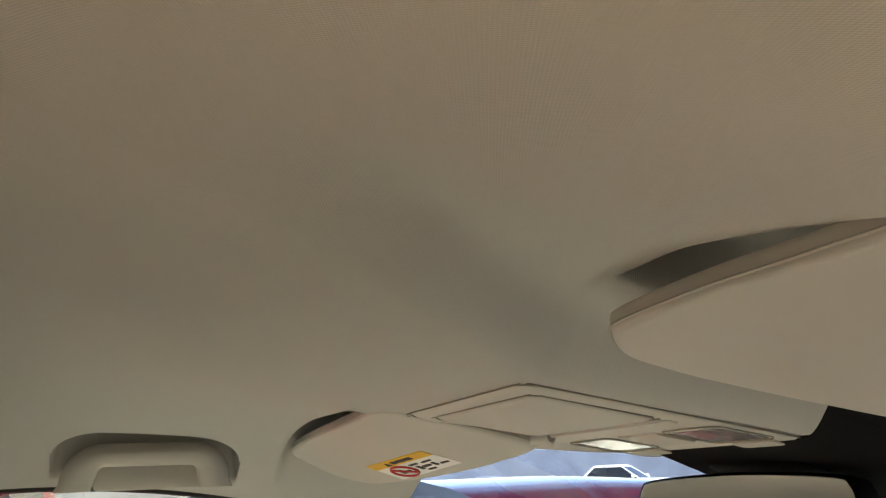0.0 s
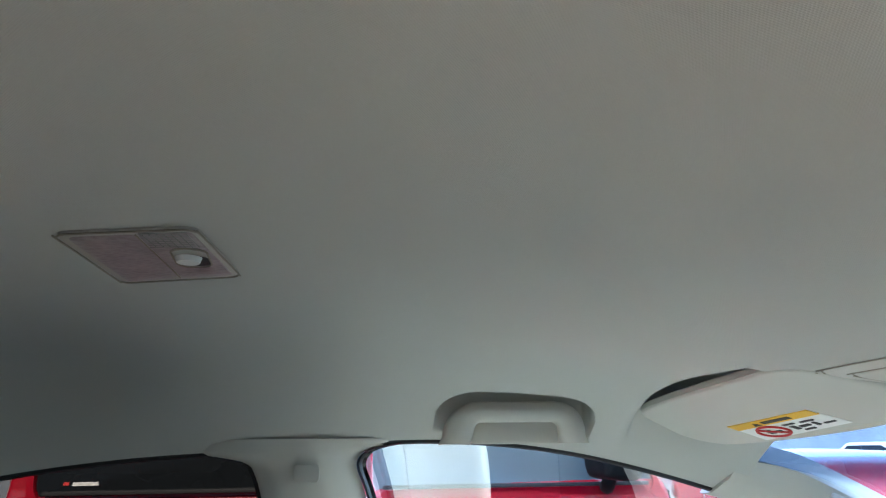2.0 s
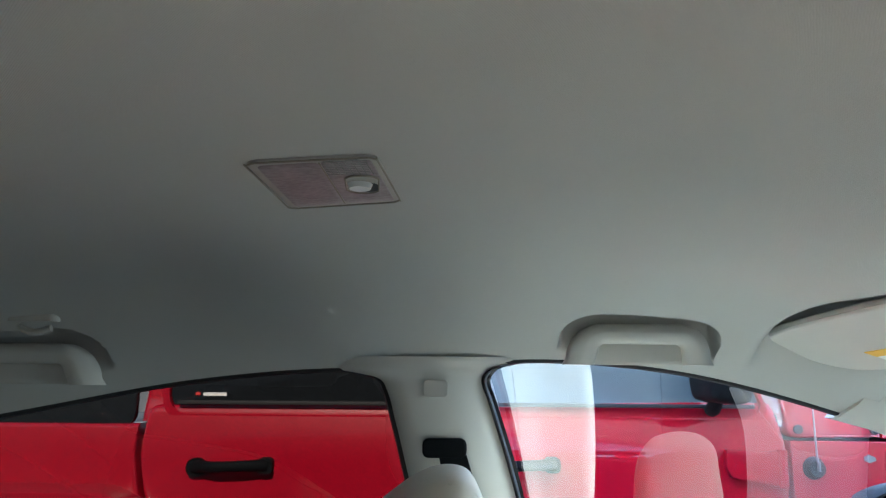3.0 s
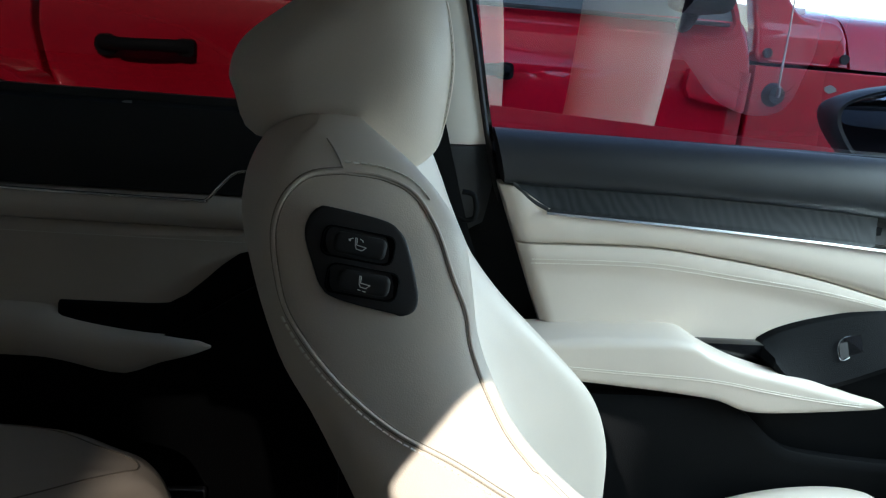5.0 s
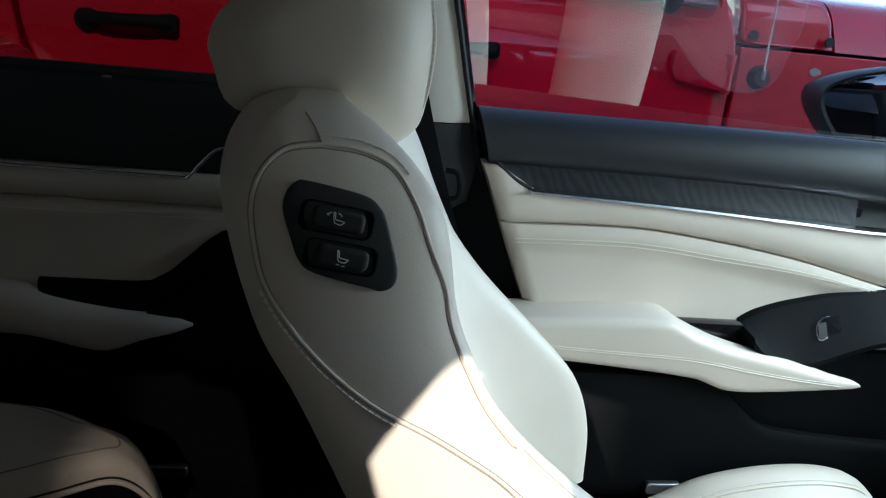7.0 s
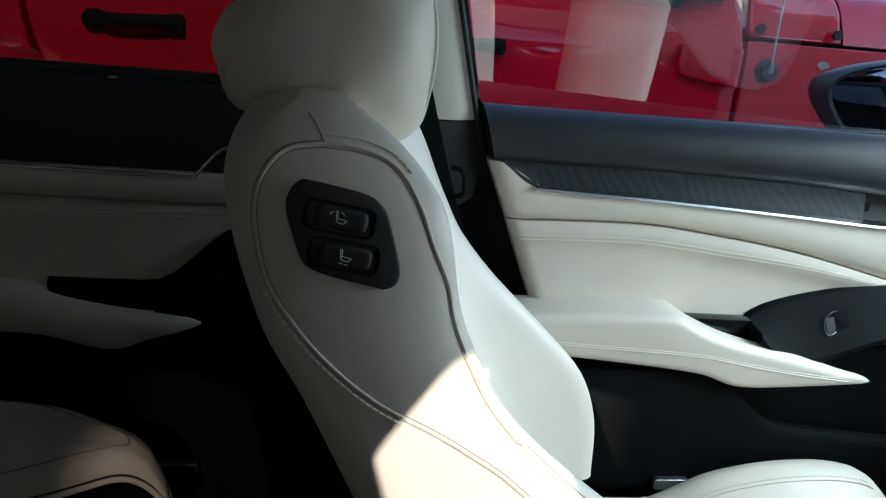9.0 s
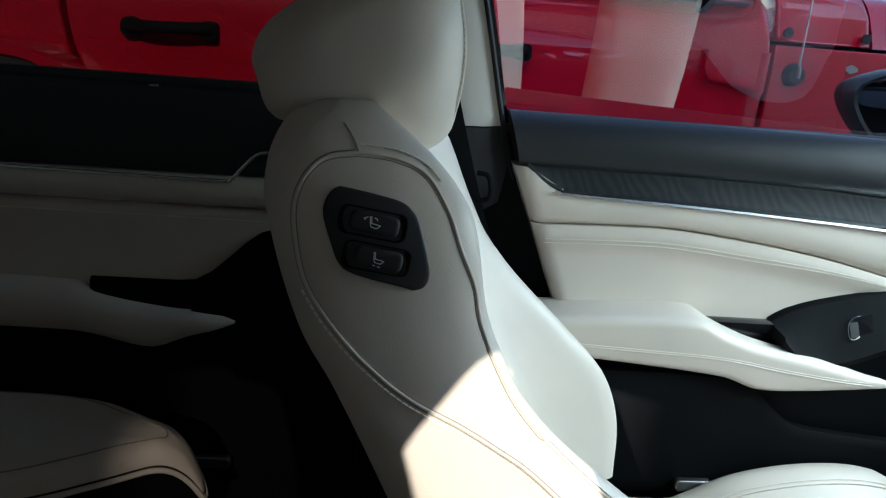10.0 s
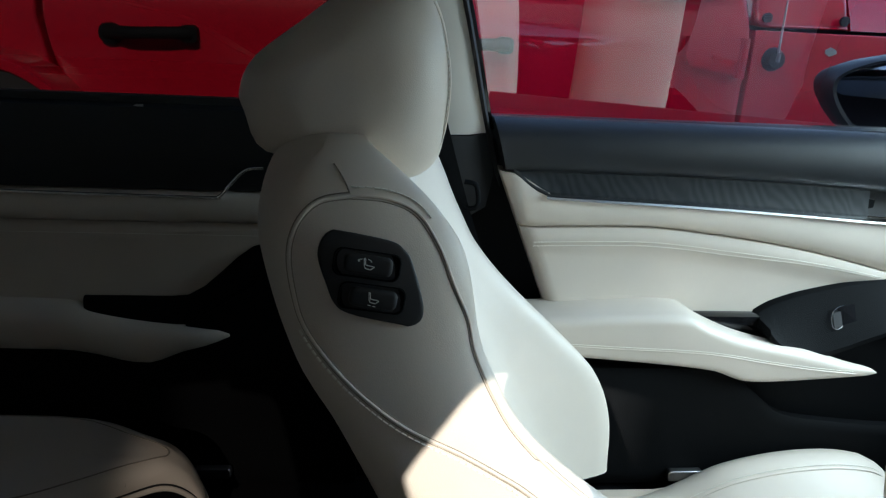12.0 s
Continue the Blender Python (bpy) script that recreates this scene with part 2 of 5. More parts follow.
def round_rect(cx, cy, w, h, r, n=6, turn=0.0):
    pts = []
    for qx, qy, a0 in ((1, 1, 0), (-1, 1, 90), (-1, -1, 180), (1, -1, 270)):
        for a in np.linspace(a0, a0 + 90, n):
            pts.append((qx * (w / 2 - r) + r * math.cos(radians(a)), qy * (h / 2 - r) + r * math.sin(radians(a))))
    c, s = math.cos(radians(turn)), math.sin(radians(turn))
    return [(cx + a * c - b * s, cy + a * s + b * c) for a, b in pts]


def rounded(points, r, n=5):
    """A polygon with its corners rounded."""
    out = []
    ps = [Vector(p) for p in points]
    for i, q in enumerate(ps):
        a, b = ps[i - 1] - q, ps[(i + 1) % len(ps)] - q
        k = min(r, 0.45 * a.length, 0.45 * b.length)
        u, w = a.normalized() * k, b.normalized() * k
        for t in np.linspace(0, 1, n):
            out.append(tuple((q + u) * (1 - t) ** 2 + 2 * q * t * (1 - t) + (q + w) * t * t))
    return out


def band(xs, top, bot, ytop, ybot, bulge=0.0, back=0.745, n=14, r=0.006, side=1):
    """A trim panel of a door: between two edges z = top(x), bot(x), at depths y, swelling inwards by bulge, closed at the back."""
    front = []
    for x in xs:
        row = []
        for j in range(n + 1):
            t = j / n
            y = ytop(x) + (ybot(x) - ytop(x)) * t - bulge * math.sin(math.pi * t) ** 0.8
            z = top(x) + (bot(x) - top(x)) * t
            e = min(t, 1 - t) * abs(top(x) - bot(x))
            if e < r:
                y += r - math.sqrt(max(0, r * r - (r - e) ** 2))
            row.append((x, y, z))
        front.append(row)
    rings = [[(x, back, front[i][0][2])] + front[i] + [(x, back, front[i][-1][2])] for i, x in enumerate(xs)]
    rings = [[(x, side * y, z) for x, y, z in ring] for ring in rings]
    return loft(rings)


def curve(*knots):
    """A smooth function through knots (x, value)."""
    kx, kv = np.array(knots, float).T
    def f(x):
        i = int(np.clip(np.searchsorted(kx, x) - 1, 0, len(kx) - 2))
        h = kx[i + 1] - kx[i]
        t = np.clip((x - kx[i]) / h, 0, 1)
        def slope(j):
            a, b = max(j - 1, 0), min(j + 1, len(kx) - 1)
            return (kv[b] - kv[a]) / (kx[b] - kx[a])
        return float((2 * t**3 - 3 * t**2 + 1) * kv[i] + (t**3 - 2 * t**2 + t) * h * slope(i) + (3 * t**2 - 2 * t**3) * kv[i + 1] + (t**3 - t**2) * h * slope(i + 1))
    return f


def step(a, b, x):
    t = min(1, max(0, (x - a) / (b - a)))
    return t * t * (3 - 2 * t)


def stitches(points, pitch=0.0075, length=0.0045, radius=0.0007, off=(0, 0, 0)):
    """A row of short threads along a curve."""
    p = smooth_loop(points, 20 * len(points), False)
    seg = np.linalg.norm(np.diff(p, axis=0), axis=1)
    s = np.concatenate([[0], np.cumsum(seg)])
    bm = bmesh.new()
    for a in np.arange(0, s[-1] - length, pitch):
        ends = [Vector([np.interp(q, s, p[:, k]) + off[k] for k in range(3)]) for q in (a, a + length)]
        d = ends[1] - ends[0]
        if d.length < 1e-6:
            continue
        m = Matrix.Translation((ends[0] + ends[1]) / 2) @ d.to_track_quat("Z", "Y").to_matrix().to_4x4()
        bmesh.ops.create_cone(bm, cap_ends=True, segments=5, radius1=radius, radius2=radius, depth=length, matrix=m)
    return bm

# ---- the car's shell: headliner, pillars, glass, floor ----
LEAN = 0.38                                   # how far the side windows lean inwards for each metre of height
def side_y(z, inner=0.0):
    return 0.716 - LEAN * (z - 0.946) - inner


EDGE_Z = curve((-1.35, 1.05), (-0.95, 1.165), (-0.62, 1.233), (-0.45, 1.265), (-0.29, 1.284), (-0.15, 1.292), (0.1, 1.306), (0.2, 1.305), (0.29, 1.298), (0.38, 1.285), (0.47, 1.266), (0.566, 1.241), (0.665, 1.212), (0.733, 1.194), (1.0, 1.085))
MID_Z = curve((-1.35, 1.24), (-1.0, 1.37), (-0.6, 1.415), (-0.1, 1.434), (0.2, 1.432), (0.35, 1.424), (0.5, 1.399), (0.65, 1.374), (0.85, 1.33))


def liner_edge(x, y):
    """Half the width of the headliner; it reaches further out over the open driver's side."""
    return side_y(EDGE_Z(x)) + (0.075 if y < 0 else 0.0)


def ceiling_z(x, y):
    ze = EDGE_Z(x)
    u = min(1.0, abs(y) / liner_edge(x, y))
    z = ze + (MID_Z(x) - ze) * (1 - u ** 3.4)
    # the middle swells down towards the overhead console; on the driver's side its flank runs aslant
    flank = step(-0.030, 0.038, 0.81 * (y + 0.313) - 0.587 * (min(x, 0.50) - 0.314)) if y < 0.1 else 1 - step(0.14, 0.50, y)
    z -= 0.036 * step(0.10, 0.44, x) * flank * (1 - 0.25 * step(0.6, 0.8, x))
    # room above the folded visors
    inner = 0.165 if y > 0 else 0.272
    over = (step(0.449, 0.461, x) if y > 0 else step(0.466 - 0.012 * step(0.28, 0.36, -y), 0.479 - 0.012 * step(0.28, 0.36, -y), x)) * (1 - step(0.60, 0.65, x)) * step(inner, inner + 0.03, abs(y))
    z += 0.036 * over * (1 - step(0.46, 0.56, abs(y)) * (y > 0))
    if y > 0.3:
        z += 0.014 * step(0.44, 0.475, x) * (1 - step(0.56, 0.64, x)) * step(0.36, 0.44, y) * (1 - step(0.505, 0.59, y))
    # hollows round the grab handles
    for x0, x1 in ((0.160, 0.390), (-0.768, -0.539)):
        if y > 0.42 and x0 - 0.02 < x < x1 + 0.02:
            # signed distance to a rounded arch
            a = max(0.0, abs(x - (x0 + x1) / 2) - ((x1 - x0) / 2 - 0.058))
            b = max(0.0, 0.527 - y)
            z += 0.048 * (1 - step(-0.006, 0.004, math.hypot(a, b) - 0.061)) * (1 - step(0.540, 0.56, y))
    return z


def header(y):
    """Where the headliner ends at the windshield: furthest forward at the overhead console."""
    return 0.665 + 0.115 * (1 - step(0.11, 0.32, abs(y)))


def headliner():
    bm = bmesh.new()
    us = np.concatenate([np.linspace(-1, -0.97, 10)[:-1], np.linspace(-0.97, 0.70, 190)[:-1], np.linspace(0.70, 0.83, 44)[:-1], np.linspace(0.83, 1, 34)])
    xs = np.concatenate([np.linspace(-1.30, -0.80, 40)[:-1], np.linspace(-0.80, -0.52, 60)[:-1], np.linspace(-0.52, 0.13, 70)[:-1], np.linspace(0.13, 0.42, 90)[:-1], np.linspace(0.42, 0.433, 4)[:-1], np.linspace(0.433, 0.466, 30)[:-1], np.linspace(0.466, 0.58, 24), np.linspace(0, 1, 26)[1:] + 10])
    rows = []
    for v in xs:
        row = []
        for u in us:
            xf = header(u * 0.62)
            x = v if v < 5 else 0.58 + (xf - 0.58) * (v - 10)
            y = u * liner_edge(x, u)
            row.append((x, y, ceiling_z(x, y)))
        rows.append(row)
    vs = [[bm.verts.new(p) for p in row] for row in rows]
    for a, b in zip(vs, vs[1:]):
        for i in range(len(us) - 1):
            bm.faces.new((a[i], a[i + 1], b[i + 1], b[i]))
    # the roof's skin above
    lid = []
    for row in rows[::10] + [rows[-1]]:
        lid.append([bm.verts.new((p[0], p[1] * 1.03, p[2] + 0.055)) for p in row[::10] + [row[-1]]])
    for a, b in zip(lid, lid[1:]):
        for i in range(len(a) - 1):
            bm.faces.new((a[i], b[i], b[i + 1], a[i + 1]))
    return bm


liner = part("ceiling", headliner(), "cloth")
tagged(liner, "beige knitted cloth headliner of a car, curved down to the window rails", "headliner", kind="structure")


def roof_rail(side):
    """The painted steel edge over the door openings, with its black seal."""
    xs = np.linspace(-1.25, 0.62, 40)
    rings = []
    for x in xs:
        z = EDGE_Z(x)
        y = side_y(z) + (0.08 if side < 0 else 0.0)
        rings.append([(x, side * a, b) for a, b in ((y - 0.003, z - 0.001), (y + 0.006, z - 0.003), (y + 0.009, z + 0.02), (y - 0.002, z + 0.055), (y - 0.02, z + 0.045), (y - 0.006, z + 0.01))])
    return loft(rings)


for side in (1, -1):
    rail = part(f"trim_{'left' if side > 0 else 'right'}", roof_rail(side), "rubber")
    tagged(rail, "black rubber seal along the roof edge above the doors", "door seal", kind="structure")

# pillars between the doors
FRONT_EDGE = curve((0.30, 0.36), (0.60, 0.275), (0.80, 0.195), (0.95, 0.146), (1.128, 0.095), (1.245, 0.056), (1.272, 0.046), (1.286, 0.050), (1.297, 0.066), (1.306, 0.112))
REAR_EDGE = curve((0.30, 0.06), (0.80, -0.02), (1.0, -0.058), (1.162, -0.094), (1.212, -0.106), (1.262, -0.120), (1.280, -0.138), (1.291, -0.20))


def pillar(z0, z1, proud, side, flare=0.0, n=30):
    rings = []
    proud += 0.05 if side < 0 else 0.0
    for z in np.concatenate([np.linspace(z0, min(z1, 1.24), n), np.linspace(1.245, z1, 16) if z1 > 1.24 else []]):
        a, b = (REAR_EDGE(z), FRONT_EDGE(z) - 0.007) if side > 0 else (REAR_EDGE(z) - 0.05, FRONT_EDGE(z) - 0.055)
        y = side_y(z) + (0.008 if side > 0 else 0.10)
        w = b - a
        rings.append([(x, side * yy, z) for x, yy in ((a, y + 0.03), (a, y), (a + 0.08 * w, y - 0.7 * proud), (a + 0.25 * w, y - proud), (a + 0.6 * w, y - proud), (a + 0.85 * w, y - 0.7 * proud), (b - 0.012, y - 0.3 * proud), (b, y), (b, y + 0.03))])
    return loft(rings)


for side in (1, -1):
    pil = thing("centre_pillar", "cream plastic pillar trim between the car doors, black below", "pillar", (0, side * 0.68, 0.3))
    part("upper_trim", pillar(0.945, 1.312, 0.030, side, 0.04), "beige", pil)
    part("lower_trim", pillar(0.34, 0.943, 0.034, side), "pad", pil, "black plastic lower pillar trim")
    if side > 0:
        part("clip_cover", slab(round_rect(-0.035, 1.262, 0.038, 0.026, 0.006), 0.006, 0.001, "y", 0.562), "beige", pil)
        part("belt_slot", slab(round_rect(-0.02, 1.17, 0.07, 0.03, 0.01), 0.012, 0.003, "y", 0.590), "black", pil, "black belt anchor cover")
        part("guide_loop", tube([(0.10, 0.640, 0.885), (0.118, 0.638, 0.88), (0.122, 0.637, 0.85), (0.108, 0.640, 0.843), (0.096, 0.642, 0.85)], 0.004, n=24), "black", pil, "small black belt guide")
        bm = loft([[(FRONT_EDGE(z) - 0.07 - 0.2 * (1.17 - z) * 0, 0.622 + (1.17 - z) * 0.15 + d, z), (FRONT_EDGE(z) - 0.115, 0.622 + (1.17 - z) * 0.15 + d, z), (FRONT_EDGE(z) - 0.115, 0.620 + (1.17 - z) * 0.15 + d, z), (FRONT_EDGE(z) - 0.07, 0.620 + (1.17 - z) * 0.15 + d, z)] for z in np.linspace(0.45, 1.16, 14) for d in (-0.03,)])
        belt = part("seat_belt", bm, "black")
        tagged(belt, "black woven seat belt hanging down the pillar", "seat belt")


def front_pillar(side):
    """The trim beside the windshield."""
    path = [(0.62, 1.232), (0.66, 1.222), (0.733, 1.200), (0.90, 1.125), (1.10, 1.03), (1.32, 0.93)]
    rings = []
    for x, z in smooth_loop(path, 30, False):
        y = side_y(z)
        rings.append([(x + dx, side * (y + dy), z + dz) for dx, dy, dz in ((-0.01, 0.03, -0.012), (-0.005, -0.004, -0.010), (0.012, -0.034, 0.012), (0.035, -0.050, 0.045), (0.055, -0.035, 0.07), (0.05, 0.03, 0.06))])
    return loft(rings)


for side in (1, -1):
    fp = thing("windshield_pillar", "pale cream windshield pillar trim lit by the sun", "pillar", (0.6, side * 0.62, 1.2))
    part("trim", front_pillar(side), "beige", fp)
    part("clip_cover", slab(round_rect(0.815, 1.205, 0.03, 0.02, 0.005, turn=-24), 0.005 * side, 0.001, "y", side * (side_y(1.18) - 0.058)), "beige", fp)


def sheet(fn, nu=24, nv=16, thick=0.004, toward=(0, 0, 1)):
    """A curved pane with thickness."""
    t = Vector(toward) * thick
    rings = []
    for i in range(nu + 1):
        row = [Vector(fn(i / nu, j / nv)) for j in range(nv + 1)]
        rings.append([tuple(p) for p in row] + [tuple(p + t) for p in row[::-1]])
    return loft(rings)


def windshield_at(u, v):
    w = 2 * u - 1
    tx = header(w * 0.62)
    top = Vector((tx, w * side_y(EDGE_Z(tx)), ceiling_z(tx, 0.99 * w * side_y(EDGE_Z(tx))) + 0.004))
    foot = Vector((1.62 - 0.28 * abs(w) ** 2, w * 0.74, 0.93))
    p = top.lerp(foot, v)
    p.z += 0.03 * math.sin(math.pi * v) * (1 - w * w) + 0.055 * abs(w) ** 4 * min(1.0, 4 * v + 0.2)
    return p


def one_sided(fn, nu, nv):
    bm = bmesh.new()
    vs = [[bm.verts.new(fn(i / nu, j / nv)) for j in range(nv + 1)] for i in range(nu + 1)]
    for a, b in zip(vs, vs[1:]):
        for j in range(nv):
            bm.faces.new((a[j], a[j + 1], b[j + 1], b[j]))
    return bm


shield = part("window_1", facing(one_sided(windshield_at, 24, 12)), "shield")
tagged(shield, "clear curved windshield of the car", "windshield", kind="structure")
band_black = part("windshield_border", sheet(lambda u, v: windshield_at(0.14 + 0.42 * u, 0.0 + 0.20 * v) + Vector((-0.006, 0, -0.006)), 10, 6, 0.003), "carpet", shield, "black printed glass border")


def rear_light_at(u, v):
    w = 2 * u - 1
    return Vector((-1.285, w * 0.60, 1.272 - 0.06 * w * w)).lerp(Vector((-1.85 + 0.1 * w * w, w * 0.58, 0.98)), v)


backlight = part("window_2", facing(one_sided(rear_light_at, 12, 6)), "pane_black")
tagged(backlight, "dark tinted rear window of the car", "rear window", kind="structure")

for name, x, y, z, length, height in (("wall_sill_left", 0.0, 0.765, 0.60, 2.8, 0.66), ("wall_sill_right", -0.70, -0.765, 0.60, 1.4, 0.66), ("wall_sill_door", 0.70, -0.765, 0.33, 1.4, 0.12)):
    sill = part(name, box(x, y, z, length, 0.03, height, 0.006), "black")
    tagged(sill, "plain black inner side of the car body", "side wall", kind="structure")
# floor, firewall, rear wall: they close the car
floor = part("floor", box(0.05, 0, 0.27, 2.9, 1.46, 0.05, 0.01), "carpet")
tagged(floor, "black carpeted car floor", "floor", kind="structure")
wall = part("wall_front", box(1.42, 0, 0.62, 0.12, 1.5, 0.66, 0.03), "black")
tagged(wall, "black plain bulkhead below the windshield", "bulkhead", kind="structure")
wall = part("wall_rear", box(-1.55, 0, 0.94, 0.60, 1.25, 0.08, 0.02), "carpet")
tagged(wall, "black rear shelf under the rear window", "rear shelf", kind="structure")
tagged(part("wall_trunk", box(-1.87, 0, 0.63, 0.04, 1.56, 0.72, 0.006), "carpet"), "plain black wall closing the boot", "wall", kind="structure")
for side in (1, -1):
    bm = loft([[(x, side * (side_y(z) + 0.01), z) for x, z in ring] + [(x, side * (side_y(z) + 0.05), z) for x, z in ring[::-1]] for ring in ([(-0.98, 0.30), (-0.90, 0.98), (-1.0, 1.16)], [(-1.4, 0.30), (-1.5, 0.98), (-1.28, 1.18)], [(-1.9, 0.3), (-1.9, 0.98), (-1.35, 1.19)])])
    quarter = part(f"wall_{'left' if side > 0 else 'right'}", bm, "beige")
    tagged(quarter, "beige trim behind the rear door", "side wall", kind="structure")

# ---- doors on the passenger's side ----
def window_pane(outline, foot=lambda x: 0.780, lean=0.56, bow=0.0):
    """A pane from an outline in x-z; foot(x) is its depth at the waist, lean its slope there, bow its curve upwards."""
    bm = bmesh.new()
    bm.faces.new([bm.verts.new((x, 0, z)) for x, z in outline])
    for axis, cuts in ((0, np.linspace(0.05, 1.2, 30)), (2, np.linspace(0.97, 1.31, 24))):
        for cut in cuts if bow else ():
            co, no = [0, 0, 0], [0, 0, 0]
            co[axis], no[axis] = cut, 1
            bmesh.ops.bisect_plane(bm, geom=bm.verts[:] + bm.edges[:] + bm.faces[:], plane_co=co, plane_no=no)
    for v in bm.verts:
        h = v.co.z - 0.96
        v.co.y = foot(v.co.x) - lean * h - 0.5 * bow * h * h
    bmesh.ops.triangulate(bm, faces=bm.faces)
    return bm


def front_door():
    door = thing("front_door", "closed car door, ivory leather panel with black top and wood inlay", "car door", (0.5, 0.73, 0.3))
    # black padded top
    top = curve((0.1, 0.972), (0.5, 0.970), (0.85, 0.967), (1.3, 0.955))
    low = curve((0.1, 0.889), (0.27, 0.888), (0.457, 0.886), (0.65, 0.880), (0.75, 0.874), (0.95, 0.858), (1.3, 0.83))
    rings = []
    for x in np.linspace(0.150, 1.30, 40):
        a, b = top(x), low(x)
        h = a - b
        rings.append([(x + (0.972 - z) * 0.28, y, z) for y, z in (
            (0.765, a - 0.004), (0.722, a), (0.712, a - 0.002), (0.702, a - 0.010), (0.694, a - 0.3 * h), (0.690, a - 0.5 * h), (0.690, a - 0.7 * h), (0.693, a - 0.86 * h), (0.699, b + 0.004), (0.707, b), (0.765, b))])
    part("top_pad", loft(rings), "pad", door, "black soft padded door top")
    # wood inlay between the pad and the bright strip
    chrome_z = curve((0.19, 0.858), (0.247, 0.853), (0.459, 0.845), (0.70, 0.832), (0.814, 0.825), (0.90, 0.824))
    xs = np.linspace(0.192, 0.80, 40)
    inlay_top = lambda x: low(x) + 0.002
    inlay_low = lambda x: max(chrome_z(x), 0.888 - (x - 0.192) * 0.62)
    part("inlay", band(xs, inlay_top, inlay_low, lambda x: 0.707, lambda x: 0.697, -0.002, r=0.001), wood_material(), door, "dark open-grained wood inlay")
    part("inlay_edge", tube([(0.186, 0.702, 0.892), (0.213, 0.698, 0.869), (0.243, 0.694, 0.8545)], 0.0032, n=10), "rubber", door)
    rings = []
    for x in np.linspace(0.24, 0.875, 40):
        z = chrome_z(x)
        y = 0.6865
        rings.append([(x, y, z + 0.0005), (x, y - 0.0025, z - 0.0005), (x, y - 0.0035, z - 0.0040), (x, y + 0.003, z - 0.0062), (x, y + 0.012, z - 0.003), (x, y + 0.012, z + 0.002)])
    part("chrome_strip", loft(rings), "chrome", door, "bright satin chrome strip")
    # pull handle in its dark cup
    cup = part("handle_cup", band(np.linspace(0.795, 0.90, 14), lambda x: low(x) + 0.002, chrome_z, lambda x: 0.722, lambda x: 0.716, -0.012, r=0.001), "rubber", door, "dark recess behind the door handle")
    part("lever", loft([[(x, 0.711 + d, z) for d, z in ((0, a), (0.006, a), (0.006, b), (0, b))] for x, a, b in ((0.782, 0.857, 0.838), (0.79, 0.858, 0.838), (0.805, 0.857, 0.840), (0.815, 0.855, 0.842))]), "black", cup, "black inside door lever")
    part("chrome_end", tube([(0.855, 0.690, 0.822), (0.895, 0.688, 0.826), (0.925, 0.688, 0.845), (0.94, 0.692, 0.866)], 0.0035, n=20), "chrome", door)
    # ivory leather: the roll under the strip, then the wide panel with its double seam
    crease = curve((0.15, 0.795), (0.374, 0.800), (0.469, 0.794), (0.669, 0.766), (0.851, 0.725), (1.0, 0.69), (1.3, 0.66))
    edge_x = lambda z: 0.152 + (0.889 - z) * 0.41
    upper_top = lambda x: chrome_z(x) - 0.004 if x > 0.245 else min(0.887, 0.850 + (0.245 - x) * 0.68)
    def leather_band(t_fn, b_fn, y_fn, n=16, x_end=1.30, shear=0.41):
        rr = []
        for s in np.linspace(0, 1, 56):
            s = s ** 1.25
            ring = []
            for j in range(n + 1):
                t = j / n
                xa = 0.165
                x = xa + (x_end - xa) * s
                za, zb = t_fn(x), b_fn(x)
                z = za + (zb - za) * t
                xx = x + (0.889 - z) * shear * (1 - s)
                e = min(1.0, (x - xa) / 0.02)
                ring.append((xx, y_fn(x, t, z) + 0.012 * (1 - e) ** 2, z))
            rr.append([(ring[0][0], 0.75, ring[0][2])] + ring + [(ring[-1][0], 0.75, ring[-1][2])])
        return loft(rr)
    part("upper_panel", leather_band(upper_top, lambda x: crease(x) + 0.001, lambda x, t, z: 0.700 - 0.009 * math.sin(math.pi * min(1, t * 1.05)) ** 0.7 + 0.005 * step(0.9, 1, t)), "leather", door, "ivory leather upper door panel")
    foot = curve((0.15, 0.64), (0.5, 0.60), (0.7, 0.58), (0.9, 0.60), (1.3, 0.60))
    part("middle_panel", leather_band(lambda x: crease(x) - 0.001, foot, lambda x, t, z: 0.699 - 0.005 * step(0, 0.10, t) * (1 - step(0.12, 0.26, t)) + 0.003 * step(0.15, 0.3, t) + 0.004 * math.sin(math.pi * t)), "leather", door, "ivory leather door panel with a double seam")
    for k, dz in enumerate((0.023, 0.030)):
        part("seam", stitches([(x + (0.889 - crease(x)) * 0.41 * (1 - (x - 0.165) / 1.13), 0.6932 + 0.0012 * k, crease(x) - dz * (1 - step(0.5, 0.9, x) * 0.6)) for x in np.linspace(0.19, 0.95, 12)], 0.006, 0.0042, 0.0007), "thread", door, "ivory double stitching")
    # armrest
    rings = []
    arm_top = curve((0.15, 0.655), (0.256, 0.662), (0.385, 0.670), (0.485, 0.670), (0.52, 0.653), (0.584, 0.631), (0.71, 0.606), (0.78, 0.587), (0.830, 0.578))
    arm_low = curve((0.15, 0.60), (0.331, 0.590), (0.54, 0.570), (0.60, 0.551), (0.684, 0.553), (0.781, 0.563), (0.830, 0.568))
    arm_in = curve((0.15, 0.632), (0.4, 0.626), (0.6, 0.622), (0.75, 0.618), (0.80, 0.619), (0.830, 0.621))
    arm_out = curve((0.15, 0.725), (0.46, 0.725), (0.51, 0.70), (0.58, 0.675), (0.71, 0.655), (0.79, 0.640), (0.822, 0.634))
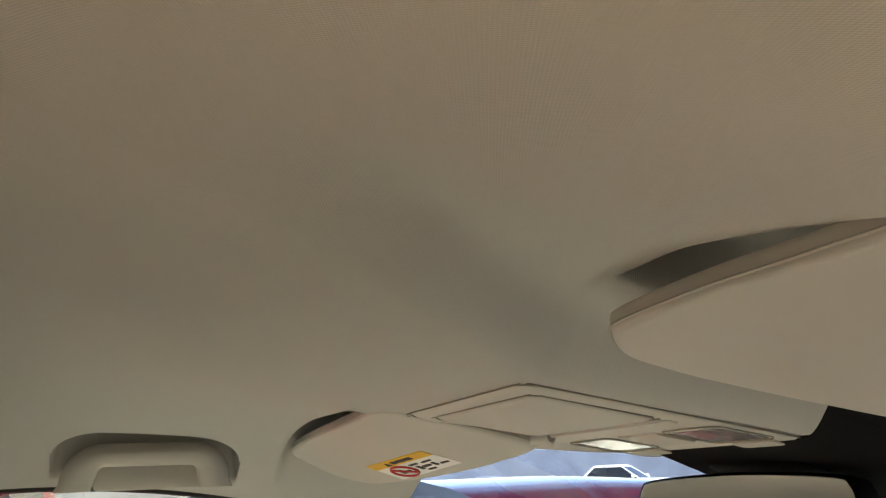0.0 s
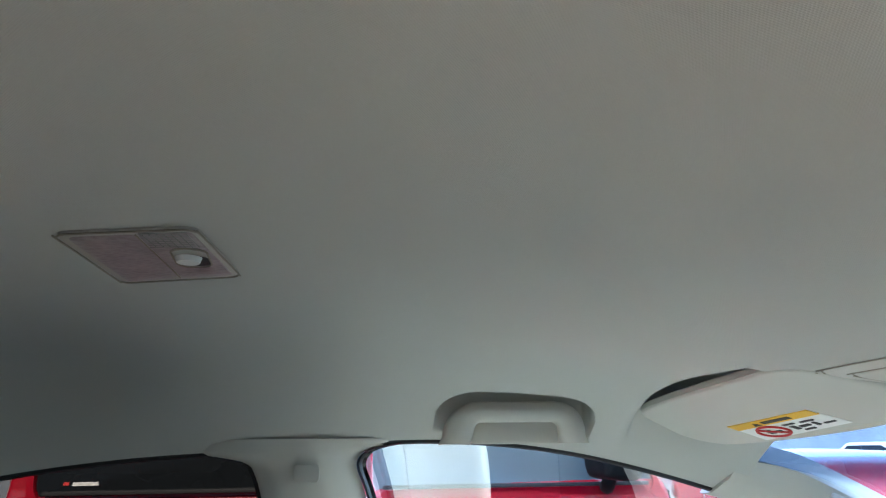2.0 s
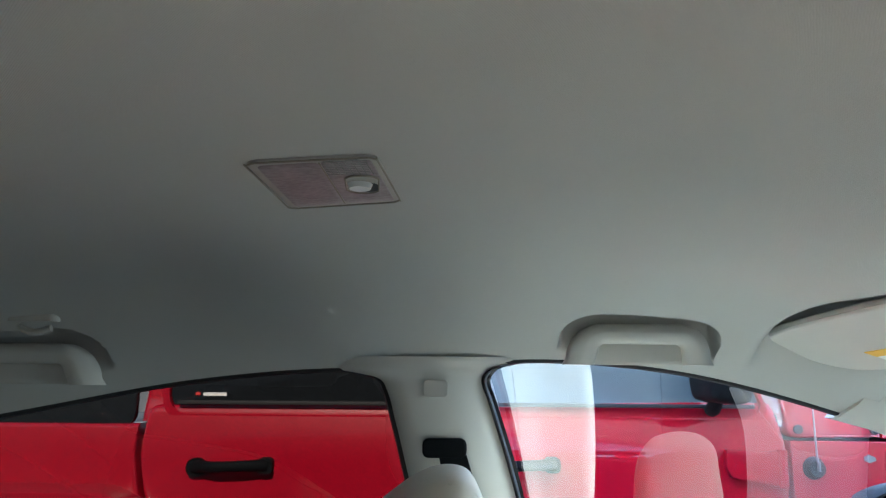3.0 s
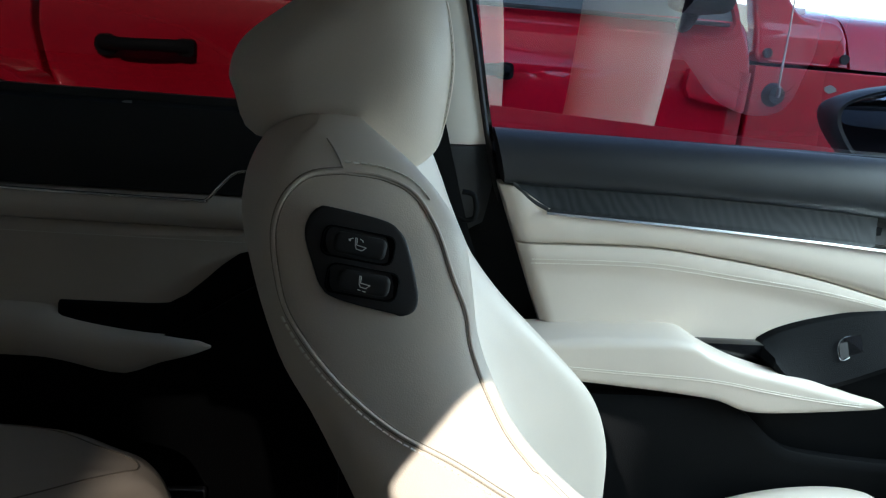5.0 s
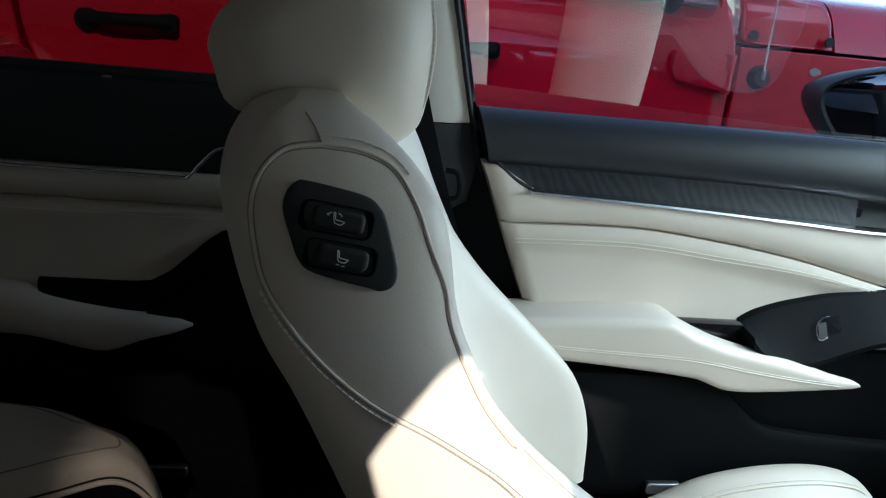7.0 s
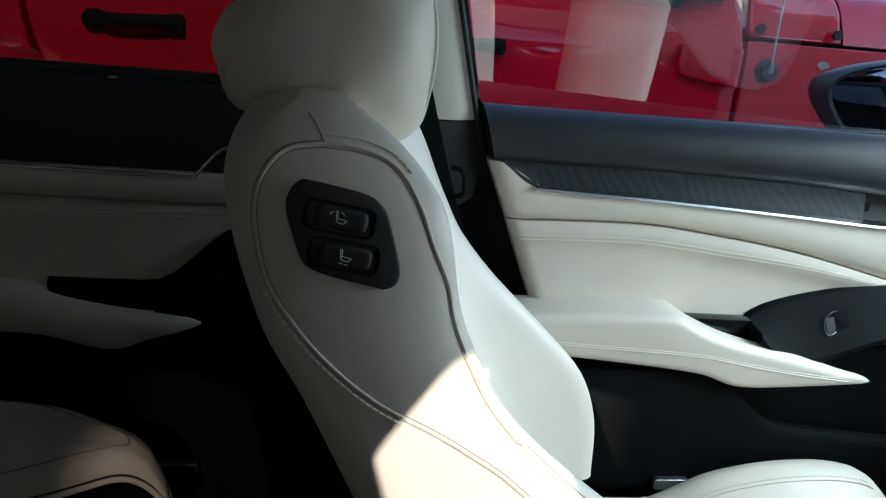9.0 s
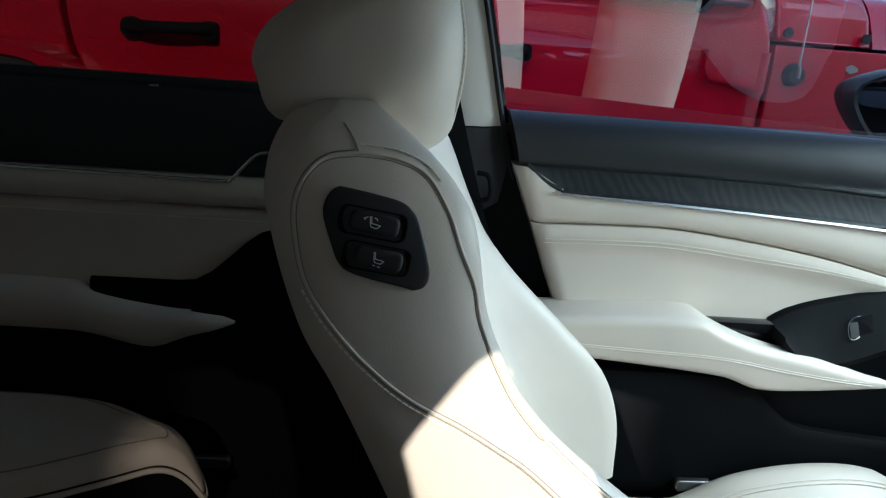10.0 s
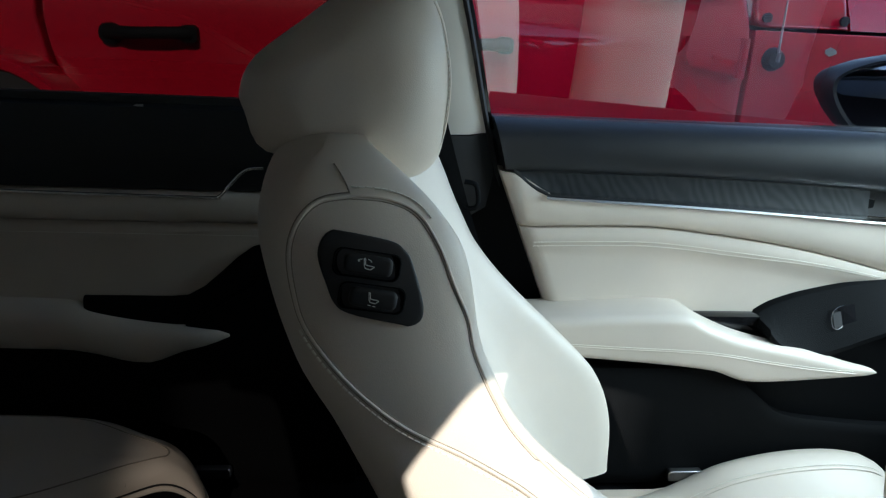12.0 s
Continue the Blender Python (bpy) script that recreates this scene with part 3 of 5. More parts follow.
    for x in np.concatenate([np.linspace(0.19, 0.78, 44), np.linspace(0.788, 0.8299, 14)]):
        a, b, i, o = arm_top(x), arm_low(x), arm_in(x), arm_out(x)
        end = math.sqrt(max(0.01, 1 - max(0.0, (x - 0.808) / 0.022) ** 2))
        mid = (a + b) / 2
        a, b, o = mid + (a - mid) * end, mid + (b - mid) * end, i + (o - i) * max(0.4, end)
        h, w = a - b, o - i
        rr = min(0.016, 0.45 * h, 0.45 * w)
        ring = []
        for qy, qz, a0 in ((i + rr, a - rr, 90), (i + rr * 0.8, b + rr * 0.8, 180), (o - rr * 0.5, b + rr * 0.5, 270), (o - rr * 0.5, a - rr * 0.5, 0)):
            q = {90: rr, 180: rr * 0.8, 270: rr * 0.5, 0: rr * 0.5}[a0]
            for ang in np.linspace(a0, a0 + 90, 6):
                ring.append((x, qy + q * math.cos(radians(ang)), qz + q * math.sin(radians(ang))))
        rings.append(ring)
    arm = part("armrest", loft(rings), "leather", door, "padded ivory leather armrest")
    arm_seam = curve((0.20, 0.620), (0.36, 0.613), (0.53, 0.605), (0.63, 0.590), (0.71, 0.580), (0.795, 0.572))
    arm_line = [(x, arm_in(x) - 0.0004, arm_seam(x)) for x in np.linspace(0.22, 0.79, 14)]
    part("seam", stitches(arm_line, 0.006, 0.0045, 0.0007, (0, 0, 0.004)), "thread", arm, "ivory stitching along the edge")
    part("welt", tube(arm_line, 0.0011, 6, 50), "leather", arm)
    # switch panel
    sw_top = curve((0.63, 0.648), (0.66, 0.668), (0.723, 0.690), (0.836, 0.714), (1.0, 0.73))
    sw_low = curve((0.63, 0.642), (0.66, 0.615), (0.725, 0.602), (0.85, 0.645), (1.0, 0.67))
    rings = []
    for x in np.linspace(0.634, 1.0, 30):
        a, b = sw_top(x), sw_low(x)
        rings.append([(x, 0.715, a + 0.002), (x, 0.693, a), (x, 0.690, a - 0.003), (x, 0.640, b + 0.006), (x, 0.635, b), (x, 0.637, b - 0.010), (x, 0.715, b - 0.012)])
    panel = part("switch_panel", loft(rings), "black", door, "black window switch panel")
    def on_panel(x, f, lift=0.0):
        """A point of the panel's slope: f from its upper to its lower edge."""
        a, b = sw_top(x) - 0.003, sw_low(x) + 0.006
        n = Vector((0, -(a - b), -0.050)).normalized() * -1
        if n.z < 0:
            n = -n
        return tuple(Vector((x, 0.690 - 0.050 * f, a + (b - a) * f)) + Vector((0, -abs(n.y), abs(n.z))) * lift)
    def on_panel_box(x0, x1, f0, f1, low, high):
        ring = ((x0, f0), (x1, f0), (x1, f1), (x0, f1))
        return loft([[on_panel(x, f, d) for x, f in ring] for d in (low, high)])
    part("switch_well", on_panel_box(0.768, 0.796, 0.34, 0.68, -0.002, 0.0006), "gloss", panel, "dark window switch well")
    part("window_switch", on_panel_box(0.757, 0.771, 0.42, 0.70, 0.0, 0.0025), "rubber", panel, "black window switch")
    part("switch_edge", tube([on_panel(x, f, 0.004) for x, f in ((0.776, 0.33), (0.766, 0.34), (0.757, 0.40), (0.753, 0.52), (0.754, 0.68), (0.762, 0.73), (0.770, 0.70))], 0.0009, 6, 40), "chrome", panel, "chrome edge of the window switch")
    # pull pocket between armrest and panel
    part("pull_cup", box(0.60, 0.695, 0.615, 0.20, 0.03, 0.07, 0.01), "gloss", door, "dark pull pocket")
    # lower panel with map pocket
    part("lower_panel", band(np.linspace(0.25, 1.30, 30), lambda x: 0.625 if x < 0.6 else 0.605, lambda x: 0.30, lambda x: 0.676, lambda x: 0.690, 0.0, r=0.01), "black", door, "black plastic lower door panel")
    lip = curve((0.25, 0.560), (0.55, 0.555), (0.616, 0.532), (0.685, 0.476), (0.731, 0.461), (0.917, 0.442), (1.3, 0.43))
    part("map_pocket", band(np.linspace(0.27, 1.28, 50), lip, lambda x: 0.315, lambda x: 0.652, lambda x: 0.664, 0.004, back=0.674, r=0.007), "black", door, "black plastic map pocket")
    part("sill_plate", slab(round_rect(0.537, 0.346, 0.064, 0.022, 0.006), 0.012, 0.003, "y", 0.645), "steel", door, "small grey reflector plate")
    # frame, seal and glass
    part("door_edge", loft([[(FRONT_EDGE(z) + dx, side_y(z) + dy, z) for dx, dy in ((-0.006, 0.045), (-0.006, 0.004), (-0.003, -0.003), (0.001, 0.004), (0.003, 0.03))] for z in np.concatenate([np.linspace(0.34, 1.24, 30), np.linspace(1.25, 1.306, 14)])]), "rubber", door, "black rubber door seal")
    glass_outline = [(0.13, 0.955), (0.09, 1.13), (0.045, 1.27), (0.05, 1.31), (0.2, 1.32), (0.38, 1.30), (0.566, 1.258), (0.733, 1.21), (0.95, 1.12), (1.12, 1.04), (1.25, 0.955)]
    ob = part("window_pane", facing(window_pane(glass_outline, lambda x: 0.772 + 0.085 * (0.35 - min(x, 0.75)), 0.12, 1.1)), "pane", door, "clear lightly tinted window glass")
    part("glass_run", loft([[(FRONT_EDGE(z) + dx, side_y(z) + dy, z) for dx, dy in ((0.001, 0.034), (0.001, 0.014), (0.008, 0.016), (0.008, 0.034))] for z in np.concatenate([np.linspace(0.95, 1.24, 14), np.linspace(1.25, 1.306, 14)])]), "gloss", door)
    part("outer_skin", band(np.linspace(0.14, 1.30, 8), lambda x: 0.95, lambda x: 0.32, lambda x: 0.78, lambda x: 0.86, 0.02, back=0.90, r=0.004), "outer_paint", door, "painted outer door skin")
    part("waist_seal", loft([[(x, 0.735, 0.958), (x, 0.735, 0.968), (x, 0.775, 0.966), (x, 0.79, 0.95)] for x in (0.14, 0.6, 1.28)]), "rubber", door)
    return door


def wood_material():
    m = mat("dark_wood", (0.030, 0.031, 0.033), 0.5, spec=0.2, vary=0.2, scale=14, grain=500)
    n, l = m.node_tree.nodes, m.node_tree.links
    tc, mp, w = n.new("ShaderNodeTexCoord"), n.new("ShaderNodeMapping"), n.new("ShaderNodeTexWave")
    mp.inputs["Rotation"].default_value, mp.inputs["Scale"].default_value = (0, radians(62), 0), (1.0, 1.0, 0.35)
    w.inputs["Scale"].default_value, w.inputs["Distortion"].default_value = 36.0, 16.0
    w.inputs["Detail"].default_value, w.inputs["Detail Scale"].default_value = 3.0, 0.35
    w.bands_direction = "X"
    l.new(tc.outputs["Object"], mp.inputs[0])
    l.new(mp.outputs[0], w.inputs["Vector"])
    ramp = n.new("ShaderNodeValToRGB")
    ramp.color_ramp.elements[0].color, ramp.color_ramp.elements[1].color = (0.016, 0.018, 0.020, 1), (0.027, 0.030, 0.033, 1)
    l.new(w.outputs["Fac"], ramp.inputs[0])
    l.new(ramp.outputs[0], n["Principled BSDF"].inputs["Base Color"])
    bp = n.new("ShaderNodeBump")
    bp.inputs["Strength"].default_value, bp.inputs["Distance"].default_value = 0.07, 0.0005
    l.new(w.outputs["Fac"], bp.inputs["Height"])
    l.new(bp.outputs[0], n["Principled BSDF"].inputs["Normal"])
    return m


front_door()


def rear_door(side):
    door = thing("rear_door", "closed rear car door, black top over shaded ivory leather, driver side black", "car door", (-0.5, side * 0.73, 0.3))
    xs = np.linspace(-1.02, -0.06, 30)
    k = side
    pad = [[(x, k * y, z) for y, z in ((0.765, 0.970), (0.722, 0.977), (0.706, 0.968), (0.697, 0.94), (0.695, 0.91), (0.702, 0.875), (0.712, 0.842), (0.765, 0.84))] for x in xs]
    part("top_pad", loft(pad), "pad", door, "black soft padded door top")
    part("waist_seal", loft([[(x, k * 0.716, 0.974), (x, k * 0.716, 0.985), (x, k * 0.732, 0.985), (x, k * 0.74, 0.972)] for x in (-1.0, -0.5, -0.05)]), "rubber", door)
    part("clip", loft([[(-0.405 + 0.02 * f + dx, k * (0.712 - 0.004 * f), 0.957 + 0.012 * f + dz) for dx, dz in ((-0.005, 0), (0.005, 0), (0.005, 0.004), (-0.005, 0.004))] for f in (0, 0.5, 1)]), "steel", door, "small bright clip")
    # the bright hook of the inside handle
    part("chrome_strip", tube([(-1.0, k * 0.700, 0.842), (-0.56, k * 0.698, 0.836), (-0.30, k * 0.696, 0.834), (-0.274, k * 0.695, 0.837), (-0.257, k * 0.694, 0.856), (-0.232, k * 0.693, 0.880), (-0.205, k * 0.694, 0.884)], 0.0028, n=60), "chrome", door, "satin chrome strip and handle hook")
    part("handle_cup", band(np.linspace(-0.26, -0.12, 8), lambda x: 0.884, lambda x: 0.84, lambda x: 0.722, lambda x: 0.722, -0.01, r=0.001, side=k), "gloss", door)
    # panels and armrest of the unseen driver's side are black to cut bounced light
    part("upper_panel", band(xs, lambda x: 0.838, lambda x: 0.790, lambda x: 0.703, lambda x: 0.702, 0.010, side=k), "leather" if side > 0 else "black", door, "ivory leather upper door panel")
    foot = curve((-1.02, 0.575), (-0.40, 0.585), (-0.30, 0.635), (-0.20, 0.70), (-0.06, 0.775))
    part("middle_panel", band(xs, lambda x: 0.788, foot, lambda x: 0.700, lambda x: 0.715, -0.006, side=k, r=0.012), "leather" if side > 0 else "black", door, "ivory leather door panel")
    part("seam", stitches([(x, k * 0.699, 0.772) for x in np.linspace(-1.0, -0.2, 8)], 0.006, 0.0042, 0.0007), "thread", door)
    arm_top = curve((-1.0, 0.655), (-0.52, 0.652), (-0.49, 0.636), (-0.385, 0.618), (-0.27, 0.610))
    arm_low = curve((-1.0, 0.575), (-0.578, 0.572), (-0.496, 0.568), (-0.405, 0.550), (-0.34, 0.575), (-0.27, 0.594))
    rings = []
    for x in np.linspace(-1.0, -0.268, 40):
        a, b = arm_top(x), arm_low(x)
        i, o = 0.672 + 0.015 * step(-0.32, -0.268, x), 0.73 - 0.03 * step(-0.5, -0.3, x)
        end = math.sqrt(max(0.02, 1 - max(0.0, (x + 0.298) / 0.031) ** 2))
        mid = 0.45 * a + 0.55 * b
        a, b, o = mid + (a - mid) * end, mid + (b - mid) * end, i + (o - i) * max(0.3, end)
        h, q = a - b, o - i
        ring = [(x, k * yy, zz) for yy, zz in ((o, a), (i + 0.4 * q, a), (i + 0.12 * q, a - 0.12 * h), (i, a - 0.3 * h), (i, b + 0.3 * h), (i + 0.12 * q, b + 0.1 * h), (i + 0.4 * q, b), (o, b))]
        rings.append(ring)
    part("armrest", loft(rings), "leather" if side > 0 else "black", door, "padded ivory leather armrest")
    part("switch_panel", band(np.linspace(-0.50, -0.2, 12), lambda x: 0.66 + 0.1 * step(-0.35, -0.2, x), lambda x: 0.612, lambda x: 0.705, lambda x: 0.700, 0.0, side=k), "black", door, "black switch panel")
    part("lower_panel", band(xs, lambda x: foot(x) + 0.004, lambda x: 0.30, lambda x: 0.690, lambda x: 0.695, 0.0, side=k), "black", door, "black plastic lower door panel")
    part("sill_plate", slab(round_rect(-0.305, 0.345, 0.062, 0.020, 0.006), 0.012 * k, 0.003, "y", 0.668 * k), "steel", door, "small grey reflector plate")
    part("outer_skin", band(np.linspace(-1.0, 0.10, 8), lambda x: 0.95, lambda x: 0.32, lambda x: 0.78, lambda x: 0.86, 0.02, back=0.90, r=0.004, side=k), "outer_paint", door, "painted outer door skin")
    edge = lambda z: REAR_EDGE(z) + 0.004
    part("glass_run", loft([[(edge(z) + dx, k * (side_y(z) + dy), z) for dx, dy in ((0.012, 0.04), (0.012, -0.002), (-0.004, -0.002), (-0.008, 0.03))] for z in np.concatenate([np.linspace(0.96, 1.24, 16), np.linspace(1.25, 1.291, 12)])]), "rubber", door, "black rubber window channel")
    bm = window_pane([(-1.0, 0.955), (-0.05, 0.955), (-0.09, 1.20), (-0.13, 1.30), (-0.3, 1.30), (-0.62, 1.25), (-0.92, 1.19)])
    if k < 0:
        bm.transform(Matrix.Diagonal((1, -1, 1, 1)))
    part("window_pane", facing(bm), "pane_dark", door, "dark tinted window glass")
    return door


rear_door(1)
rear_door(-1)


# the driver's door, shut, with a framed window of tinted glass
drv = thing("driver_door", "closed driver door, black panel under a tinted window", "car door", (0.6, -0.78, 0.3))
# unseen panel, kept black so that little light bounces off it
part("panel", box(0.75, -0.80, 0.615, 1.32, 0.06, 0.63, 0.02), "black", drv, "black door panel")
part("waist_seal", tube([(0.12, -0.80, 0.93), (1.26, -0.80, 0.93)], 0.010, 8, 4), "rubber", drv)
part("armrest", box(0.55, -0.74, 0.63, 0.60, 0.08, 0.07, 0.025, 3), "leather", drv, "padded ivory leather armrest")
opening = rounded([(0.128, 0.925), (0.000, 1.222), (0.075, 1.312), (0.22, 1.312), (0.38, 1.296), (0.566, 1.250), (0.733, 1.205), (0.95, 1.115), (1.12, 1.035), (1.27, 0.925)], 0.03)
frame_edge = [(x + (-0.05 if x < 0.5 else 0.05) * (1 - step(1.26, 1.30, z)), z + 0.04 * step(0.93, 1.2, z)) for x, z in opening]
out = lambda x, z, d: (x, -(side_y(z) + 0.105 + d), z)
part("window_frame", loft([[out(x, z, d) for x, z in ring] for ring, d in ((opening, 0.0), (frame_edge, 0.0), (frame_edge, 0.02), (opening, 0.02), (opening, 0.0))], caps=False), "rubber", drv, "black window frame")
bm = bmesh.new()
bm.faces.new([bm.verts.new(out(x, z, 0.01)) for x, z in opening])
bmesh.ops.triangulate(bm, faces=bm.faces)
part("window_pane", facing(bm), "pane_driver", drv, "tinted window glass")

# ---- seats ----
from mathutils.bvhtree import BVHTree

ST = [  # height, rear, bolster crest, middle, half width
    (0.40, 0.105, 0.365, 0.235, 0.262), (0.50, 0.070, 0.358, 0.195, 0.275), (0.58, 0.036, 0.325, 0.160, 0.279), (0.66, -0.002, 0.250, 0.118, 0.279), (0.74, -0.040, 0.168, 0.075, 0.277),
    (0.80, -0.070, 0.118, 0.046, 0.275), (0.84, -0.093, 0.096, 0.030, 0.274), (0.88, -0.108, 0.077, 0.018, 0.273), (0.92, -0.119, 0.060, 0.008, 0.272), (0.955, -0.126, 0.042, -0.004, 0.268),
    (0.98, -0.125, 0.022, -0.016, 0.261), (1.0, -0.118, 0.002, -0.026, 0.248), (1.014, -0.106, -0.018, -0.036, 0.224), (1.022, -0.091, -0.034, -0.046, 0.190), (1.0265, -0.082, -0.046, -0.054, 0.14), (1.0285, -0.072, -0.058, -0.062, 0.05)]
REAR, CREST, MIDDLE, HALF = (curve(*[(s[0], s[k]) for s in ST]) for k in (1, 2, 3, 4))


def inner_crest(z):
    """The bolster beside the gangway is worn flatter than the one at the door."""
    return CREST(z) - 0.024 * step(0.64, 0.80, z) * (1 - step(0.85, 0.99, z))


def back_ring(z, cy, dx):
    r, b, m, w = REAR(z), CREST(z), MIDDLE(z), HALF(z)
    def half(b):
        d = b - r
        return [(0, r - 0.012), (0.45, r - 0.010), (0.78, r - 0.002), (0.92, r + 0.012), (0.99, r + 0.20 * d), (1.0, r + 0.40 * d), (0.985, r + 0.66 * d), (0.945, r + 0.88 * d), (0.885, b), (0.82, b - 0.005), (0.74, m + 0.55 * (b - m)), (0.62, m + 0.14 * (b - m)), (0.42, m), (0.2, m - 0.003), (0, m - 0.004)]
    pts = [(x + dx, cy + u * w) for u, x in half(b)] + [(x + dx, cy - u * w) for u, x in half(inner_crest(z))[1:-1][::-1]]
    return [(x, y, z) for x, y in smooth_loop(pts, 84)]


HEAD = [(-0.1582, 1.0348), (-0.1622, 1.056), (-0.1484, 1.0846), (-0.107, 1.117), (-0.0662, 1.1466), (-0.0302, 1.1614), (0.004, 1.1594), (0.022, 1.1392), (0.033, 1.1048), (0.037, 1.0632), (0.0316, 1.0072), (0.02, 0.9858), (0.001, 0.975), (-0.0204, 0.9776), (-0.0612, 0.9902), (-0.1386, 0.997)]


def front_seat(name, label, cy, dx, controls):
    seat = thing(name, label, "car seat", (0.35 + dx, cy, 0.29))
    zs = np.concatenate([np.linspace(0.40, 0.95, 46), np.linspace(0.958, 1.018, 16), np.linspace(1.020, 1.0285, 8)])
    bm = loft([back_ring(z, cy, dx) for z in zs])
    tree = BVHTree.FromBMesh(bm)
    part("backrest", bm, "leather", seat, "ivory leather backrest with raised bolsters", 60)

    def on_side(x, z, lift=0.0):
        hit = tree.ray_cast(Vector((x + dx, cy - 0.6, z)), Vector((0, 1, 0)))
        return tuple(hit[0] + hit[1] * (lift if hit[1].y < 0 else -lift)) if hit[0] else (x + dx, cy - 0.2, z)

    def on_face(y, z, lift=0.0):
        hit = tree.ray_cast(Vector((1.0 + dx, y, z)), Vector((-1, 0, 0)))
        return (hit[0].x + lift, y, z) if hit[0] else (dx, y, z)

    # welt round the shoulder panel, with its stitching
    left = [(-0.052, 1.000), (-0.076, 0.996), (-0.091, 0.981), (-0.097, 0.957), (-0.093, 0.924), (-0.085, 0.899), (-0.065, 0.870), (-0.039, 0.841), (-0.004, 0.812), (0.041, 0.786), (0.074, 0.764), (0.104, 0.742), (0.15, 0.70)]
    right = [(-0.052, 1.000), (-0.024, 0.997), (0.000, 0.986), (0.018, 0.961), (0.030, 0.932)]
    right += [(REAR(z) + 0.955 * (inner_crest(z) - REAR(z)), z) for z in np.linspace(0.90, 0.70, 9)]

    def beside(pts, off):
        """The same line on the leather, moved away from the middle of the shoulder panel."""
        p = smooth_loop(pts, 44, False)
        t = np.gradient(p, axis=0)
        nrm = np.stack([-t[:, 1], t[:, 0]], 1) / np.linalg.norm(t, axis=1)[:, None]
        flip = np.sign(((p - np.array((-0.02, 0.90))) * nrm).sum(1))
        return p + nrm * flip[:, None] * off

    for pts, r in ((left, 0.0016), (right, 0.0015)):
        part("welt", tube([on_side(x, z, 0.0004) for x, z in beside(pts, 0.0)], r, 8, 90), "leather", seat)
    # thin dark tubes put the crevice shade along the welts into colour
    part("crease", tube([on_side(x, z, 0.0003) for x, z in beside(left, 0.0021)], 0.0006, 6, 90), "crease", seat)
    part("crease", tube([on_side(x, z, 0.0003) for x, z in beside(left, -0.0020)], 0.0005, 6, 90), "crease", seat)
    part("crease", tube([on_side(x, z, 0.0002) for x, z in beside(right, -0.0020)], 0.0005, 6, 90), "crease", seat)
    part("seam", stitches([on_side(x, z, 0.0010) for x, z in beside(left, 0.0052)[18:]], 0.0064, 0.0046, 0.0011), "thread", seat, "ivory stitching beside the welt")
    part("seam", stitches([on_side(x, z, 0.0010) for x, z in beside(right, 0.0050)[:9]], 0.0060, 0.0044, 0.0008), "thread", seat, "ivory stitching beside the welt")
    part("seam_line", tube([on_side(x, z, 0.0002) for x, z in ((-0.052, 1.000), (-0.055, 1.006), (-0.060, 1.012), (-0.066, 1.017))], 0.0006, 6, 20), "crease", seat)
    # perforated middle of the backrest
    rows = []
    for z in np.linspace(0.44, 0.985, 40):
        rows.append([on_face(cy + u, z, 0.0022) for u in np.linspace(-0.115, 0.115, 20)])
    rows = [[(x - 0.004 * (abs(i - 9.5) > 9.4), y, z) for i, (x, y, z) in enumerate(r)] + [(x - 0.02, y, z) for x, y, z in r[::-1]] for r in rows]
    part("insert", loft(rows), "leather_mid", seat, "perforated ivory leather middle", 60)
    for s in (-1, 1):
        part("welt", tube([on_face(cy + s * 0.122, z, 0.001) for z in np.linspace(0.44, 0.98, 20)], 0.0018, 6, 60), "leather", seat)
    # headrest on two posts
    hr = part("headrest", pillow([(x + dx, z) for x, z in HEAD], cy - 0.135, cy + 0.135, 0.060, 64, 10), "leather", seat, "plump ivory leather headrest", 60)
    part("seam", stitches([(x + dx, cy - 0.0965, z) for x, z in ((0.0005, 1.150), (0.016, 1.130), (0.026, 1.100), (0.030, 1.066), (0.026, 1.024), (0.014, 1.000))], 0.006, 0.0045, 0.0007, (0.004, 0, 0)), "thread", hr)
    part("welt", tube([(x + dx, cy - 0.094, z) for x, z in ((-0.02, 1.160), (0.006, 1.152), (0.021, 1.132), (0.031, 1.100), (0.035, 1.066), (0.031, 1.022), (0.019, 0.996), (0.0, 0.987))], 0.0014, 6, 60), "leather", hr)
    for s in (-0.055, 0.055):
        part("post", tube([(-0.045 + dx, cy + s, 1.03), (-0.042 + dx, cy + s, 0.95)], 0.006, 10, 8), "steel", seat)
    # cushion: swollen sides round a lower middle
    ctop = curve((0.20, 0.28), (0.45, 0.325), (0.513, 0.353), (0.58, 0.388), (0.656, 0.409), (0.733, 0.419), (0.803, 0.418), (0.86, 0.402), (0.90, 0.36))
    rings = []
    for x in np.concatenate([np.linspace(0.22, 0.86, 30), np.linspace(0.868, 0.905, 6)]):
        e = 0.02 * step(0.84, 0.905, x)
        t = ctop(x)
        half = [(0, 0.285), (0.20, 0.285), (0.262 - e, 0.292), (0.275 - e, 0.32), (0.272 - e, t - 0.022), (0.252 - e, t - 0.002), (0.225 - e, t), (0.19, t - 0.016), (0.15, t - 0.030), (0.08, t - 0.034), (0, t - 0.034)]
        pts = half + [(-u, z) for u, z in half[1:-1][::-1]]
        rings.append([(x + dx, cy + u, z) for u, z in smooth_loop(pts, 60)])
    cushion = part("cushion", loft(rings), "leather", seat, "ivory leather cushion with raised sides", 60)
    for s in (1, -1):
        line = [(x + dx, cy + s * 0.205, ctop(x) - 0.0075) for x in np.linspace(0.45, 0.875, 14)]
        part("welt", tube(line, 0.0016, 6, 50), "leather", cushion)
        part("seam", stitches([(a, b + s * 0.006, c + 0.0035) for a, b, c in line], 0.0062, 0.0046, 0.0007), "thread", cushion)
